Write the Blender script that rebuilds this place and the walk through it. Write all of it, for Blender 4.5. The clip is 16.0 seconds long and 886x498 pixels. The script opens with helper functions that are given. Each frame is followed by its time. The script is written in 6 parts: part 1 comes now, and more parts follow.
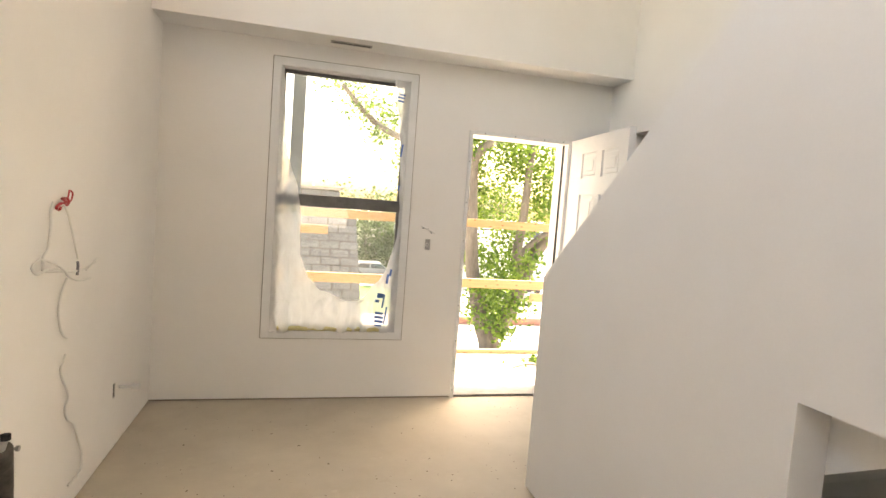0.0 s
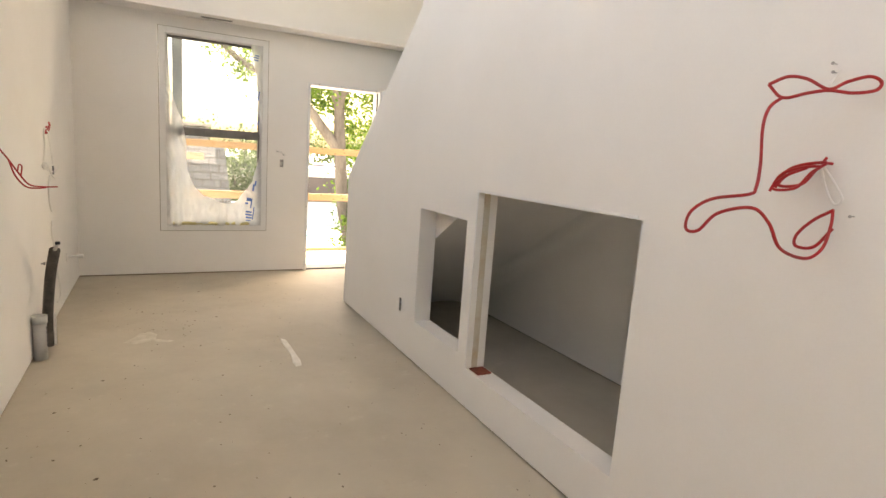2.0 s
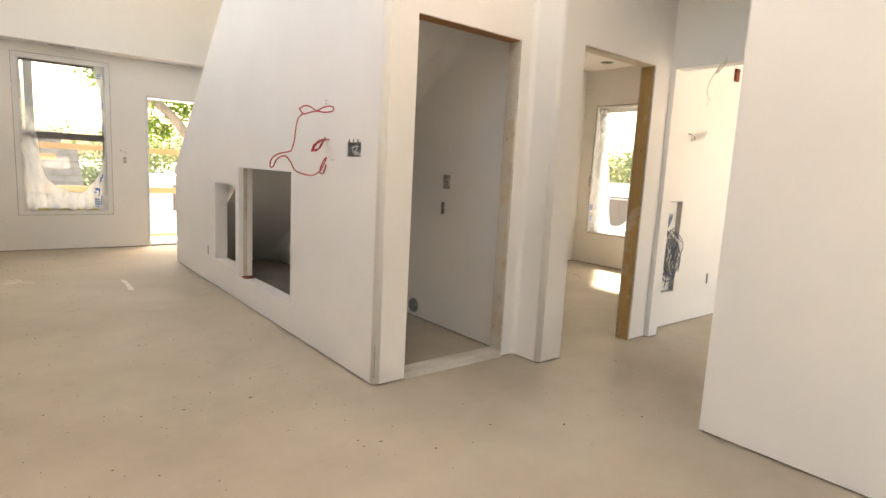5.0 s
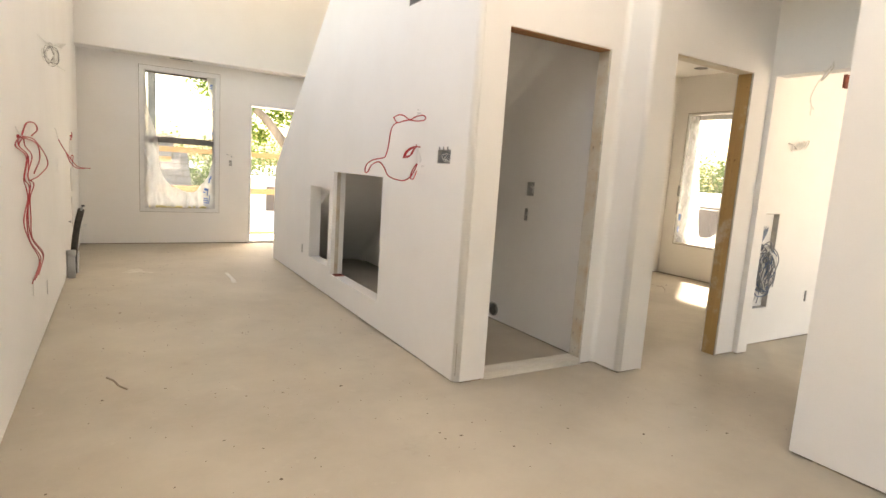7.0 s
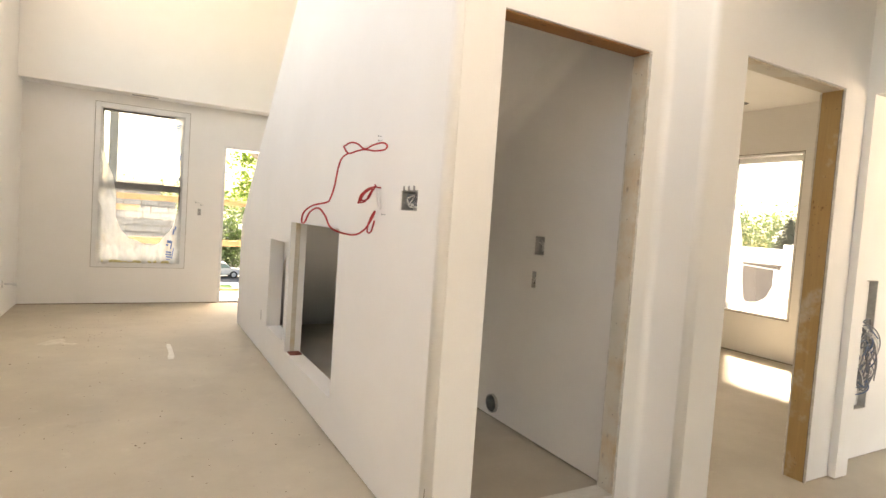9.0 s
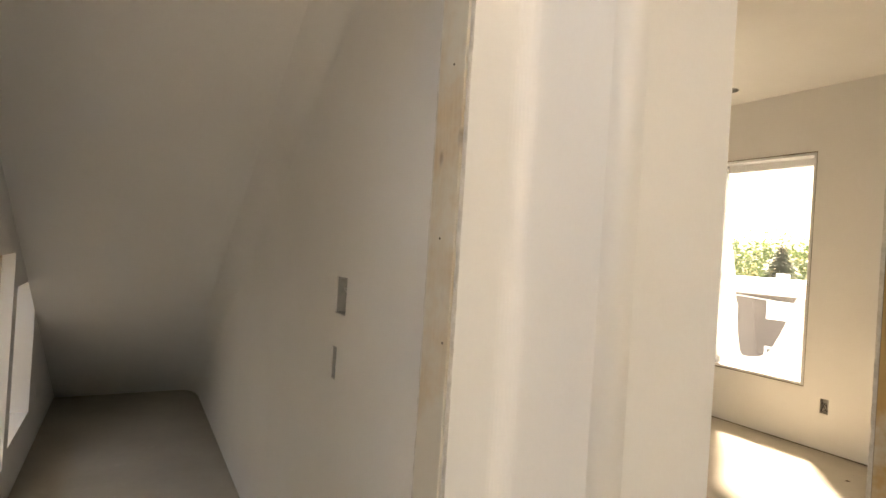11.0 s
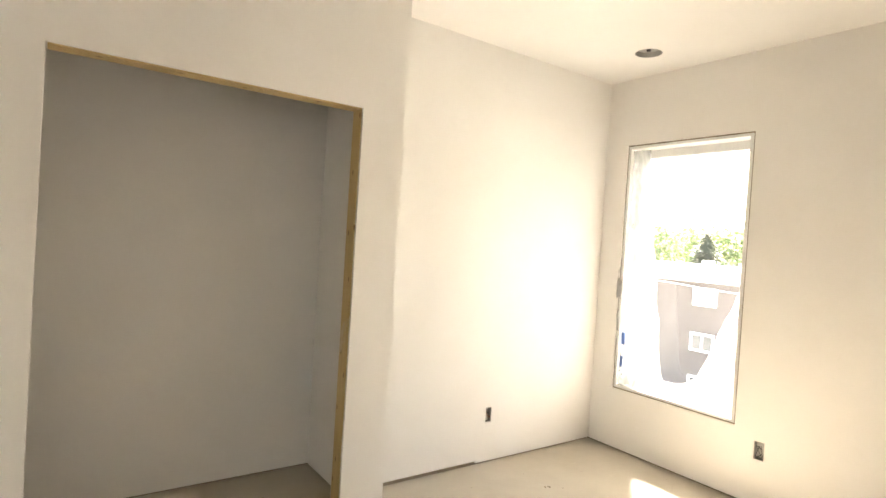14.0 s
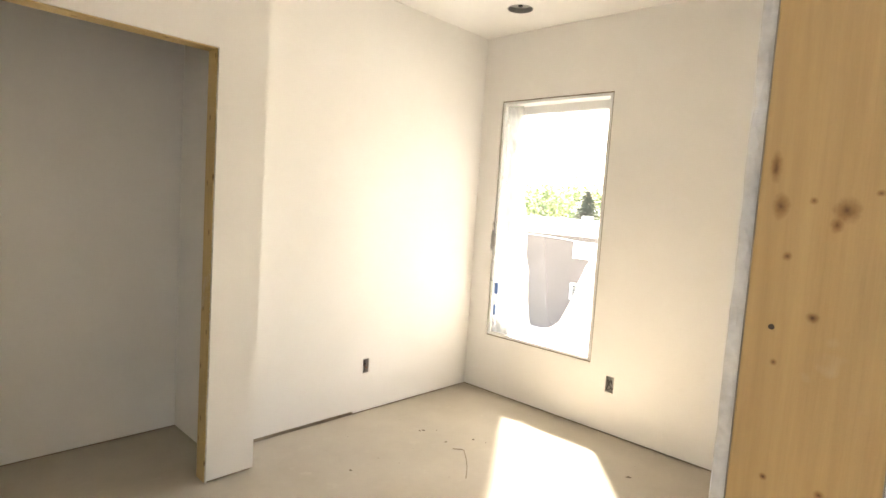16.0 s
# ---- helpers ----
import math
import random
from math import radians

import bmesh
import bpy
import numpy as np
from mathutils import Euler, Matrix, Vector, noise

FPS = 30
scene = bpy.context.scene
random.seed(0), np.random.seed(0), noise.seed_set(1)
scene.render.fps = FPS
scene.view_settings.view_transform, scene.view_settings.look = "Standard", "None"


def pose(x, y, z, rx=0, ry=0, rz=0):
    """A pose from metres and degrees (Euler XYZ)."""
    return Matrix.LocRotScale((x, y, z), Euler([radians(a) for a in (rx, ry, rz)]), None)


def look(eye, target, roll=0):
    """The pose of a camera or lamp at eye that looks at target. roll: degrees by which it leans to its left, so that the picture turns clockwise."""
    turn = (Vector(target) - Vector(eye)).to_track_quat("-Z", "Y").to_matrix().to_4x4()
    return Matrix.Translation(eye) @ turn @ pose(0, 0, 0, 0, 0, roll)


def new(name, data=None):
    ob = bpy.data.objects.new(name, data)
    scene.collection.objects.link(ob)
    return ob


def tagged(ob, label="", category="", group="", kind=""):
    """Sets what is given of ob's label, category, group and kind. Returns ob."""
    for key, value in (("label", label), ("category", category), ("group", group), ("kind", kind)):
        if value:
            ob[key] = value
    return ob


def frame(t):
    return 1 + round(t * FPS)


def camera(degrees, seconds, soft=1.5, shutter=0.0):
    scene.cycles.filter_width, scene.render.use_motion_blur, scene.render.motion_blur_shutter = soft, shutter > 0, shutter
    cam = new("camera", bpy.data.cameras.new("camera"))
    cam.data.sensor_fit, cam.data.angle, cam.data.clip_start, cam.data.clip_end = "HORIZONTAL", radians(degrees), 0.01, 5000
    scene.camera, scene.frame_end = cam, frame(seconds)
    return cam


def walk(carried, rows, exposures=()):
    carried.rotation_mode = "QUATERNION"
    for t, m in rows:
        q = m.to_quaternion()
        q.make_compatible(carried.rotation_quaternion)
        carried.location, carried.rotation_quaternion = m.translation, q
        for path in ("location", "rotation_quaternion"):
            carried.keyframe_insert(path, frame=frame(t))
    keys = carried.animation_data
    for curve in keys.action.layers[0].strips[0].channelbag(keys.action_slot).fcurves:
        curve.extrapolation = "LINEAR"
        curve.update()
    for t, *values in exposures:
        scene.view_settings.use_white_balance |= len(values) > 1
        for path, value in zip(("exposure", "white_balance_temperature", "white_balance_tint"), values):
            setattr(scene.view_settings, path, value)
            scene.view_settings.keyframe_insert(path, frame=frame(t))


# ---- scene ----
cam = camera(77.4, 16.0)
EXPOSURES = [(0, 2.96, 9100, 16), (2.5, 2.93, 8950, 16), (5, 3.0, 8850, 16), (6.5, 3.05, 8800, 15), (7.5, 3.18, 8850, 15), (8.7, 3.25, 9000, 15), (11, 3.22, 9200, 15), (11.5, 3.18, 8900, 14), (12, 3.26, 8200, 14), (12.5, 3.92, 7900, 13), (14, 4.05, 7500, 12), (16, 3.97, 7450, 12)]
PATH = [
    (0, (0.56, 0.002, 1.438), (1.064, 1.932, 1.293), 4.3),
    (0.5, (0.453, -0.535, 1.472), (1.031, 1.373, 1.311), 4.2),
    (1, (0.362, -1.045, 1.475), (1.039, 0.825, 1.26), 4.3),
    (1.5, (0.31, -1.565, 1.431), (1.119, 0.24, 1.132), 4.2),
    (2, (0.313, -2.078, 1.351), (1.226, -0.329, 1.023), 4.0),
    (2.5, (0.333, -2.589, 1.308), (1.318, -0.879, 0.985), 3.8),
    (3, (0.295, -3.072, 1.318), (1.364, -1.414, 0.994), 3.6),
    (3.5, (0.3, -3.527, 1.302), (1.487, -1.948, 0.988), 3.3),
    (4, (0.251, -3.987, 1.273), (1.496, -2.452, 0.967), 3.1),
    (4.2, (0.239, -4.12, 1.268), (1.487, -2.587, 0.969), 3.1),
    (6.3, (0.071, -4.629, 1.233), (1.22, -3.013, 0.974), 3.4),
    (6.5, (0.065, -4.616, 1.244), (1.174, -2.973, 0.977), 3.5),
    (7, (0.079, -4.542, 1.256), (1.089, -2.839, 0.977), 3.8),
    (7.5, (0.152, -4.402, 1.217), (1.127, -2.677, 0.945), 4.0),
    (8, (0.311, -4.169, 1.198), (1.283, -2.438, 0.956), 4.1),
    (8.5, (0.508, -3.921, 1.228), (1.478, -2.179, 1.068), 4.1),
    (8.7, (0.622, -3.829, 1.248), (1.588, -2.083, 1.114), 4.1),
    (10.8, (2.18, -2.727, 1.305), (3.159, -0.984, 1.312), 3.8),
    (11, (2.334, -2.664, 1.312), (3.319, -0.924, 1.318), 3.7),
    (11.5, (2.667, -2.575, 1.314), (3.656, -0.837, 1.316), 3.6),
    (12, (2.944, -2.5045, 1.329), (3.945, -0.7735, 1.325), 3.6),
    (12.5, (3.181, -2.475, 1.36), (4.201, -0.755, 1.349), 3.5),
    (13, (3.324, -2.389, 1.388), (4.379, -0.69, 1.369), 3.5),
    (13.5, (3.384, -2.237, 1.43), (4.464, -0.554, 1.401), 3.6),
    (14, (3.387, -2.044, 1.478), (4.55, -0.418, 1.444), 3.6),
    (14.5, (3.39, -1.967, 1.514), (4.66, -0.423, 1.469), 3.7),
    (15, (3.409, -1.972, 1.525), (4.734, -0.477, 1.445), 3.9),
    (15.5, (3.44, -2.03, 1.501), (4.806, -0.575, 1.372), 3.9),
    (16, (3.486, -2.131, 1.46), (4.935, -0.762, 1.295), 3.8),
]
walk(cam, [(t, look(eye, target, roll)) for t, eye, target, roll in PATH], EXPOSURES)

# ---------------------------------------------------------------- light
world = bpy.data.worlds.new("world")
scene.world = world
world.use_nodes = True
wn = world.node_tree.nodes
sky = wn.new("ShaderNodeTexSky")
sky.sky_type = "NISHITA"
sky.sun_disc = False
SUN_DIR = Vector((0.52, 0.40, 0.75)).normalized()
sky.sun_elevation = math.asin(SUN_DIR.z)
sky.sun_rotation = math.atan2(SUN_DIR.x, SUN_DIR.y)
sky.air_density = 1.2
sky.dust_density = 4.0
sky.ozone_density = 0.6
world.node_tree.links.new(sky.outputs[0], wn["Background"].inputs[0])
wn["Background"].inputs[1].default_value = 0.15
sun = new("sun", bpy.data.lights.new("sun", "SUN"))
sun.data.energy = 4.8
sun.data.angle = radians(6.0)  # thin haze and polythene soften the sun
sun.data.color = (1.0, 0.965, 0.92)
sun.matrix_world = look(SUN_DIR * 40, (0, 0, 0))


# ---------------------------------------------------------------- materials
def mat(name, color, rough=0.6, metal=0.0, spec=0.5):
    m = bpy.data.materials.new(name)
    m.use_nodes = True
    b = m.node_tree.nodes["Principled BSDF"]
    b.inputs["Base Color"].default_value = (*color, 1)
    b.inputs["Roughness"].default_value = rough
    b.inputs["Metallic"].default_value = metal
    b.inputs["Specular IOR Level"].default_value = spec
    return m


def node(m, kind, **values):
    n = m.node_tree.nodes.new(kind)
    for key, value in values.items():
        n.inputs[key].default_value = value
    return n


def wire_up(m, a, b):
    m.node_tree.links.new(a, b)


def grained(name, dark, light, scale=3.0, fine=60.0, rough=0.7, bump=0.1, stretch=(1, 1, 1), object_space=False, spread=0.0, spec=0.4):
    """Two scales of variation between two colours, with a fine relief. spread: change from piece to piece."""
    m = mat(name, light, rough, 0, spec)
    b = m.node_tree.nodes["Principled BSDF"]
    co = node(m, "ShaderNodeTexCoord")
    mp = node(m, "ShaderNodeMapping", Scale=stretch)
    wire_up(m, co.outputs["Object"], mp.inputs[0])
    n1 = node(m, "ShaderNodeTexNoise", Scale=scale, Detail=6.0, Roughness=0.6)
    n2 = node(m, "ShaderNodeTexNoise", Scale=fine, Detail=3.0, Roughness=0.6)
    for n in (n1, n2):
        wire_up(m, mp.outputs[0], n.inputs["Vector"])
    mix = node(m, "ShaderNodeMath")
    mix.operation = "MULTIPLY_ADD"
    mix.inputs[1].default_value = 0.25
    wire_up(m, n2.outputs[0], mix.inputs[0])
    wire_up(m, n1.outputs[0], mix.inputs[2])
    ramp = node(m, "ShaderNodeValToRGB")
    ramp.color_ramp.elements[0].position, ramp.color_ramp.elements[1].position = 0.42, 0.82
    ramp.color_ramp.elements[0].color, ramp.color_ramp.elements[1].color = (*dark, 1), (*light, 1)
    wire_up(m, mix.outputs[0], ramp.inputs[0])
    out = ramp.outputs[0]
    if spread:
        oi = node(m, "ShaderNodeObjectInfo")
        hsv = node(m, "ShaderNodeHueSaturation")
        mr = node(m, "ShaderNodeMapRange")
        mr.inputs["To Min"].default_value, mr.inputs["To Max"].default_value = 1 - spread, 1 + spread
        wire_up(m, oi.outputs["Random"], mr.inputs[0])
        wire_up(m, mr.outputs[0], hsv.inputs["Value"])
        wire_up(m, out, hsv.inputs["Color"])
        out = hsv.outputs[0]
    wire_up(m, out, b.inputs["Base Color"])
    if bump:
        bp = node(m, "ShaderNodeBump", Strength=bump, Distance=0.004)
        wire_up(m, mix.outputs[0], bp.inputs["Height"])
        wire_up(m, bp.outputs[0], b.inputs["Normal"])
    return m


PAINT = grained("primed_drywall", (0.835, 0.815, 0.785), (0.885, 0.87, 0.845), 1.1, 140, 0.75, 0.10, spec=0.25)
CEILING = grained("ceiling_paint", (0.84, 0.82, 0.79), (0.885, 0.87, 0.845), 1.5, 160, 0.85, 0.15, spec=0.2)
TRIM_WHITE = grained("white_vinyl", (0.76, 0.76, 0.75), (0.84, 0.84, 0.83), 4, 80, 0.4, 0.03)
RAW_EDGE = grained("chipped_plaster_edge", (0.52, 0.485, 0.43), (0.76, 0.73, 0.68), 25, 150, 0.9, 0.5)
PLATE = grained("dusty_bottom_plate", (0.20, 0.165, 0.12), (0.36, 0.30, 0.23), 8, 60, 0.9, 0.2)
# near-black; in the vents and patch gap it paints the dark of a recess
DARK = grained("dark_cavity", (0.015, 0.013, 0.012), (0.05, 0.045, 0.04), 20, 90, 0.9, 0.1)
# dark brown for nail heads and for the coat closet's shade
BROWN_DARK = grained("dark_brown_shade_and_nails", (0.05, 0.035, 0.025), (0.10, 0.07, 0.05), 6, 60, 0.8, 0.1)
RED = mat("red_wire_jacket", (0.42, 0.012, 0.015), 0.4)
WHITE_WIRE = mat("white_wire_jacket", (0.80, 0.79, 0.76), 0.45)
GREY_WIRE = mat("grey_cable_jacket", (0.22, 0.23, 0.25), 0.45)
BLUE_WIRE = mat("blue_cable_jacket", (0.10, 0.16, 0.28), 0.45)
COPPER = mat("bare_copper", (0.45, 0.22, 0.12), 0.35, 1.0)
BLACK = mat("black_plastic", (0.012, 0.012, 0.013), 0.5)
STEEL = grained("galvanised_steel", (0.30, 0.295, 0.28), (0.50, 0.49, 0.47), 14, 70, 0.45, 0.1)
STEEL.node_tree.nodes["Principled BSDF"].inputs["Metallic"].default_value = 0.3
FOAM = grained("pipe_foam", (0.060, 0.053, 0.046), (0.125, 0.112, 0.098), 20, 120, 0.85, 0.3)
PVC = grained("grey_white_pvc", (0.46, 0.46, 0.45), (0.60, 0.60, 0.585), 6, 60, 0.35, 0.05)
ALU = grained("weathered_aluminium", (0.12, 0.118, 0.112), (0.20, 0.197, 0.188), 9, 90, 0.5, 0.1)
SILL = grained("plaster_dusted_board", (0.60, 0.56, 0.49), (0.78, 0.75, 0.69), 9, 90, 0.85, 0.3, (1, 1, 0.3))
PLASTER = grained("dried_plaster", (0.66, 0.63, 0.57), (0.82, 0.80, 0.75), 14, 90, 0.85, 0.3)
THIN_PLASTER = grained("thin_dusty_plaster", (0.50, 0.455, 0.375), (0.68, 0.64, 0.56), 14, 90, 0.85, 0.3)
REDPAINT = grained("red_brown_board", (0.16, 0.035, 0.02), (0.26, 0.07, 0.045), 20, 90, 0.7, 0.3)
FOAM_YELLOW = grained("yellow_spray_foam", (0.56, 0.49, 0.24), (0.70, 0.64, 0.38), 16, 70, 0.8, 0.6)
BLUE_INK = mat("blue_print", (0.07, 0.17, 0.50), 0.45)
DECKING = grained("pale_deck_membrane", (0.46, 0.44, 0.41), (0.60, 0.58, 0.55), 3, 50, 0.8, 0.2)
SHINGLE = grained("grey_shingle", (0.066, 0.073, 0.084), (0.098, 0.107, 0.122), 6, 60, 0.9, 0.4, spread=0.10)
DOOR_WHITE = grained("painted_steel_door", (0.78, 0.78, 0.77), (0.84, 0.84, 0.83), 4, 80, 0.45, 0.03)
CURTAIN = grained("white_blind", (0.60, 0.59, 0.57), (0.70, 0.69, 0.67), 4, 40, 0.8, 0.1)
GREY_POST = grained("blue_grey_painted_wood", (0.10, 0.13, 0.165), (0.15, 0.185, 0.225), 6, 70, 0.6, 0.1)
GRASS = grained("lawn", (0.05, 0.10, 0.02), (0.13, 0.22, 0.05), 0.8, 20, 0.95, 0.5)
CONCRETE_OUT = grained("pale_concrete", (0.42, 0.40, 0.37), (0.58, 0.56, 0.52), 0.4, 12, 0.9, 0.2)
ASPHALT = grained("asphalt", (0.04, 0.04, 0.042), (0.075, 0.075, 0.075), 0.6, 40, 0.9, 0.3)
BRICK_PINK = grained("pale_red_brick", (0.30, 0.14, 0.11), (0.42, 0.22, 0.18), 2, 20, 0.9, 0.2)
BROWN_SIDING = grained("brown_stucco", (0.080, 0.066, 0.061), (0.110, 0.092, 0.086), 0.5, 12, 0.9, 0.3)
WHITE_SIDING = grained("white_siding", (0.62, 0.61, 0.58), (0.74, 0.73, 0.70), 0.8, 14, 0.7, 0.1)
BARK = grained("grey_bark", (0.065, 0.055, 0.045), (0.18, 0.155, 0.125), 2.2, 16, 0.95, 0.9, (1, 1, 0.25))
CAR_DARK = mat("dark_car_paint", (0.02, 0.022, 0.026), 0.25)
TARP = grained("turquoise_tarpaulin", (0.06, 0.30, 0.36), (0.12, 0.42, 0.48), 3, 30, 0.5, 0.4)
CAR_SILVER = mat("silver_car_paint", (0.30, 0.31, 0.33), 0.3, 0.4)
TYRE = mat("tyre_rubber", (0.015, 0.015, 0.015), 0.8)
WINDOW_DARK = mat("dark_window_glass", (0.03, 0.035, 0.04), 0.08)


def leaf_material(name, dark, light, glow=0.45):
    m = mat(name, light, 0.5)
    nt = m.node_tree
    b = nt.nodes["Principled BSDF"]
    geo = node(m, "ShaderNodeNewGeometry")
    ramp = node(m, "ShaderNodeValToRGB")
    ramp.color_ramp.elements[0].color, ramp.color_ramp.elements[1].color = (*dark, 1), (*light, 1)
    wire_up(m, geo.outputs["Random Per Island"], ramp.inputs[0])
    wire_up(m, ramp.outputs[0], b.inputs["Base Color"])
    tr = node(m, "ShaderNodeBsdfTranslucent")
    wire_up(m, ramp.outputs[0], tr.inputs[0])
    mx = node(m, "ShaderNodeMixShader")
    mx.inputs[0].default_value = glow
    wire_up(m, b.outputs[0], mx.inputs[1])
    wire_up(m, tr.outputs[0], mx.inputs[2])
    wire_up(m, mx.outputs[0], nt.nodes["Material Output"].inputs[0])
    return m


LEAF = leaf_material("maple_leaf", (0.045, 0.105, 0.012), (0.17, 0.265, 0.038))
LEAF_FAR = leaf_material("far_leaf", (0.045, 0.078, 0.022), (0.095, 0.14, 0.045), 0.3)
NEEDLE = leaf_material("spruce_needle", (0.028, 0.046, 0.030), (0.060, 0.088, 0.052), 0.15)


def film_material(name, clear, milk, share):
    """Milky polythene sheet."""
    m = mat(name, (0.82, 0.82, 0.82), 0.25)
    nt = m.node_tree
    b = nt.nodes["Principled BSDF"]
    tl = node(m, "ShaderNodeBsdfTranslucent")
    tl.inputs[0].default_value = (milk, milk, milk, 1)
    tp = node(m, "ShaderNodeBsdfTransparent")
    co = node(m, "ShaderNodeTexCoord")
    ns = node(m, "ShaderNodeTexNoise", Scale=7.0, Detail=5.0, Distortion=1.5)
    mp = node(m, "ShaderNodeMapping", Scale=(2.2, 2.2, 0.7))
    wire_up(m, co.outputs["Object"], mp.inputs[0])
    wire_up(m, mp.outputs[0], ns.inputs["Vector"])
    mr = node(m, "ShaderNodeMapRange")
    mr.inputs["From Min"].default_value, mr.inputs["From Max"].default_value = 0.3, 0.7
    mr.inputs["To Min"].default_value, mr.inputs["To Max"].default_value = clear * 0.75, min(1, clear * 1.25)
    wire_up(m, ns.outputs[0], mr.inputs[0])
    m1 = node(m, "ShaderNodeMixShader")
    m1.inputs[0].default_value = share
    wire_up(m, b.outputs[0], m1.inputs[1])
    wire_up(m, tl.outputs[0], m1.inputs[2])
    m2 = node(m, "ShaderNodeMixShader")
    wire_up(m, mr.outputs[0], m2.inputs[0])
    wire_up(m, m1.outputs[0], m2.inputs[1])
    wire_up(m, tp.outputs[0], m2.inputs[2])
    wire_up(m, m2.outputs[0], nt.nodes["Material Output"].inputs[0])
    bp = node(m, "ShaderNodeBump", Strength=0.9, Distance=0.02)
    wire_up(m, ns.outputs[0], bp.inputs["Height"])
    wire_up(m, bp.outputs[0], b.inputs["Normal"])
    return m


FILM = film_material("milky_polythene", 0.20, 0.80, 0.62)
FILM_THIN = film_material("thin_milky_polythene", 0.50, 0.50, 0.86)


def glass_material(name, glare):
    m = mat(name, (1, 1, 1), 0.0)
    nt = m.node_tree
    tp = node(m, "ShaderNodeBsdfTransparent")
    tp.inputs[0].default_value = (0.95, 0.97, 0.96, 1)
    gl = node(m, "ShaderNodeBsdfGlossy")
    gl.inputs["Roughness"].default_value = 0.02
    fr = node(m, "ShaderNodeFresnel")
    mx = node(m, "ShaderNodeMixShader")
    wire_up(m, fr.outputs[0], mx.inputs[0])
    wire_up(m, tp.outputs[0], mx.inputs[1])
    wire_up(m, gl.outputs[0], mx.inputs[2])
    # translucent share that stands in for sky glare washing out the view
    tl = node(m, "ShaderNodeBsdfTranslucent")
    tl.inputs[0].default_value = (0.85, 0.87, 0.88, 1)
    co = node(m, "ShaderNodeTexCoord")
    ns = node(m, "ShaderNodeTexNoise", Scale=3.0, Detail=5.0)
    wire_up(m, co.outputs["Object"], ns.inputs["Vector"])
    mr = node(m, "ShaderNodeMapRange")
    mr.inputs["From Min"].default_value, mr.inputs["From Max"].default_value = 0.3, 0.7
    mr.inputs["To Min"].default_value, mr.inputs["To Max"].default_value = glare * 0.5, glare * 1.5
    wire_up(m, ns.outputs[0], mr.inputs[0])
    md = node(m, "ShaderNodeMixShader")
    wire_up(m, mr.outputs[0], md.inputs[0])
    wire_up(m, mx.outputs[0], md.inputs[1])
    wire_up(m, tl.outputs[0], md.inputs[2])
    wire_up(m, md.outputs[0], nt.nodes["Material Output"].inputs[0])
    return m


GLASS = glass_material("window_glass", 0.002)
GLASS_GLARE = glass_material("glare_window_glass", 0.022)


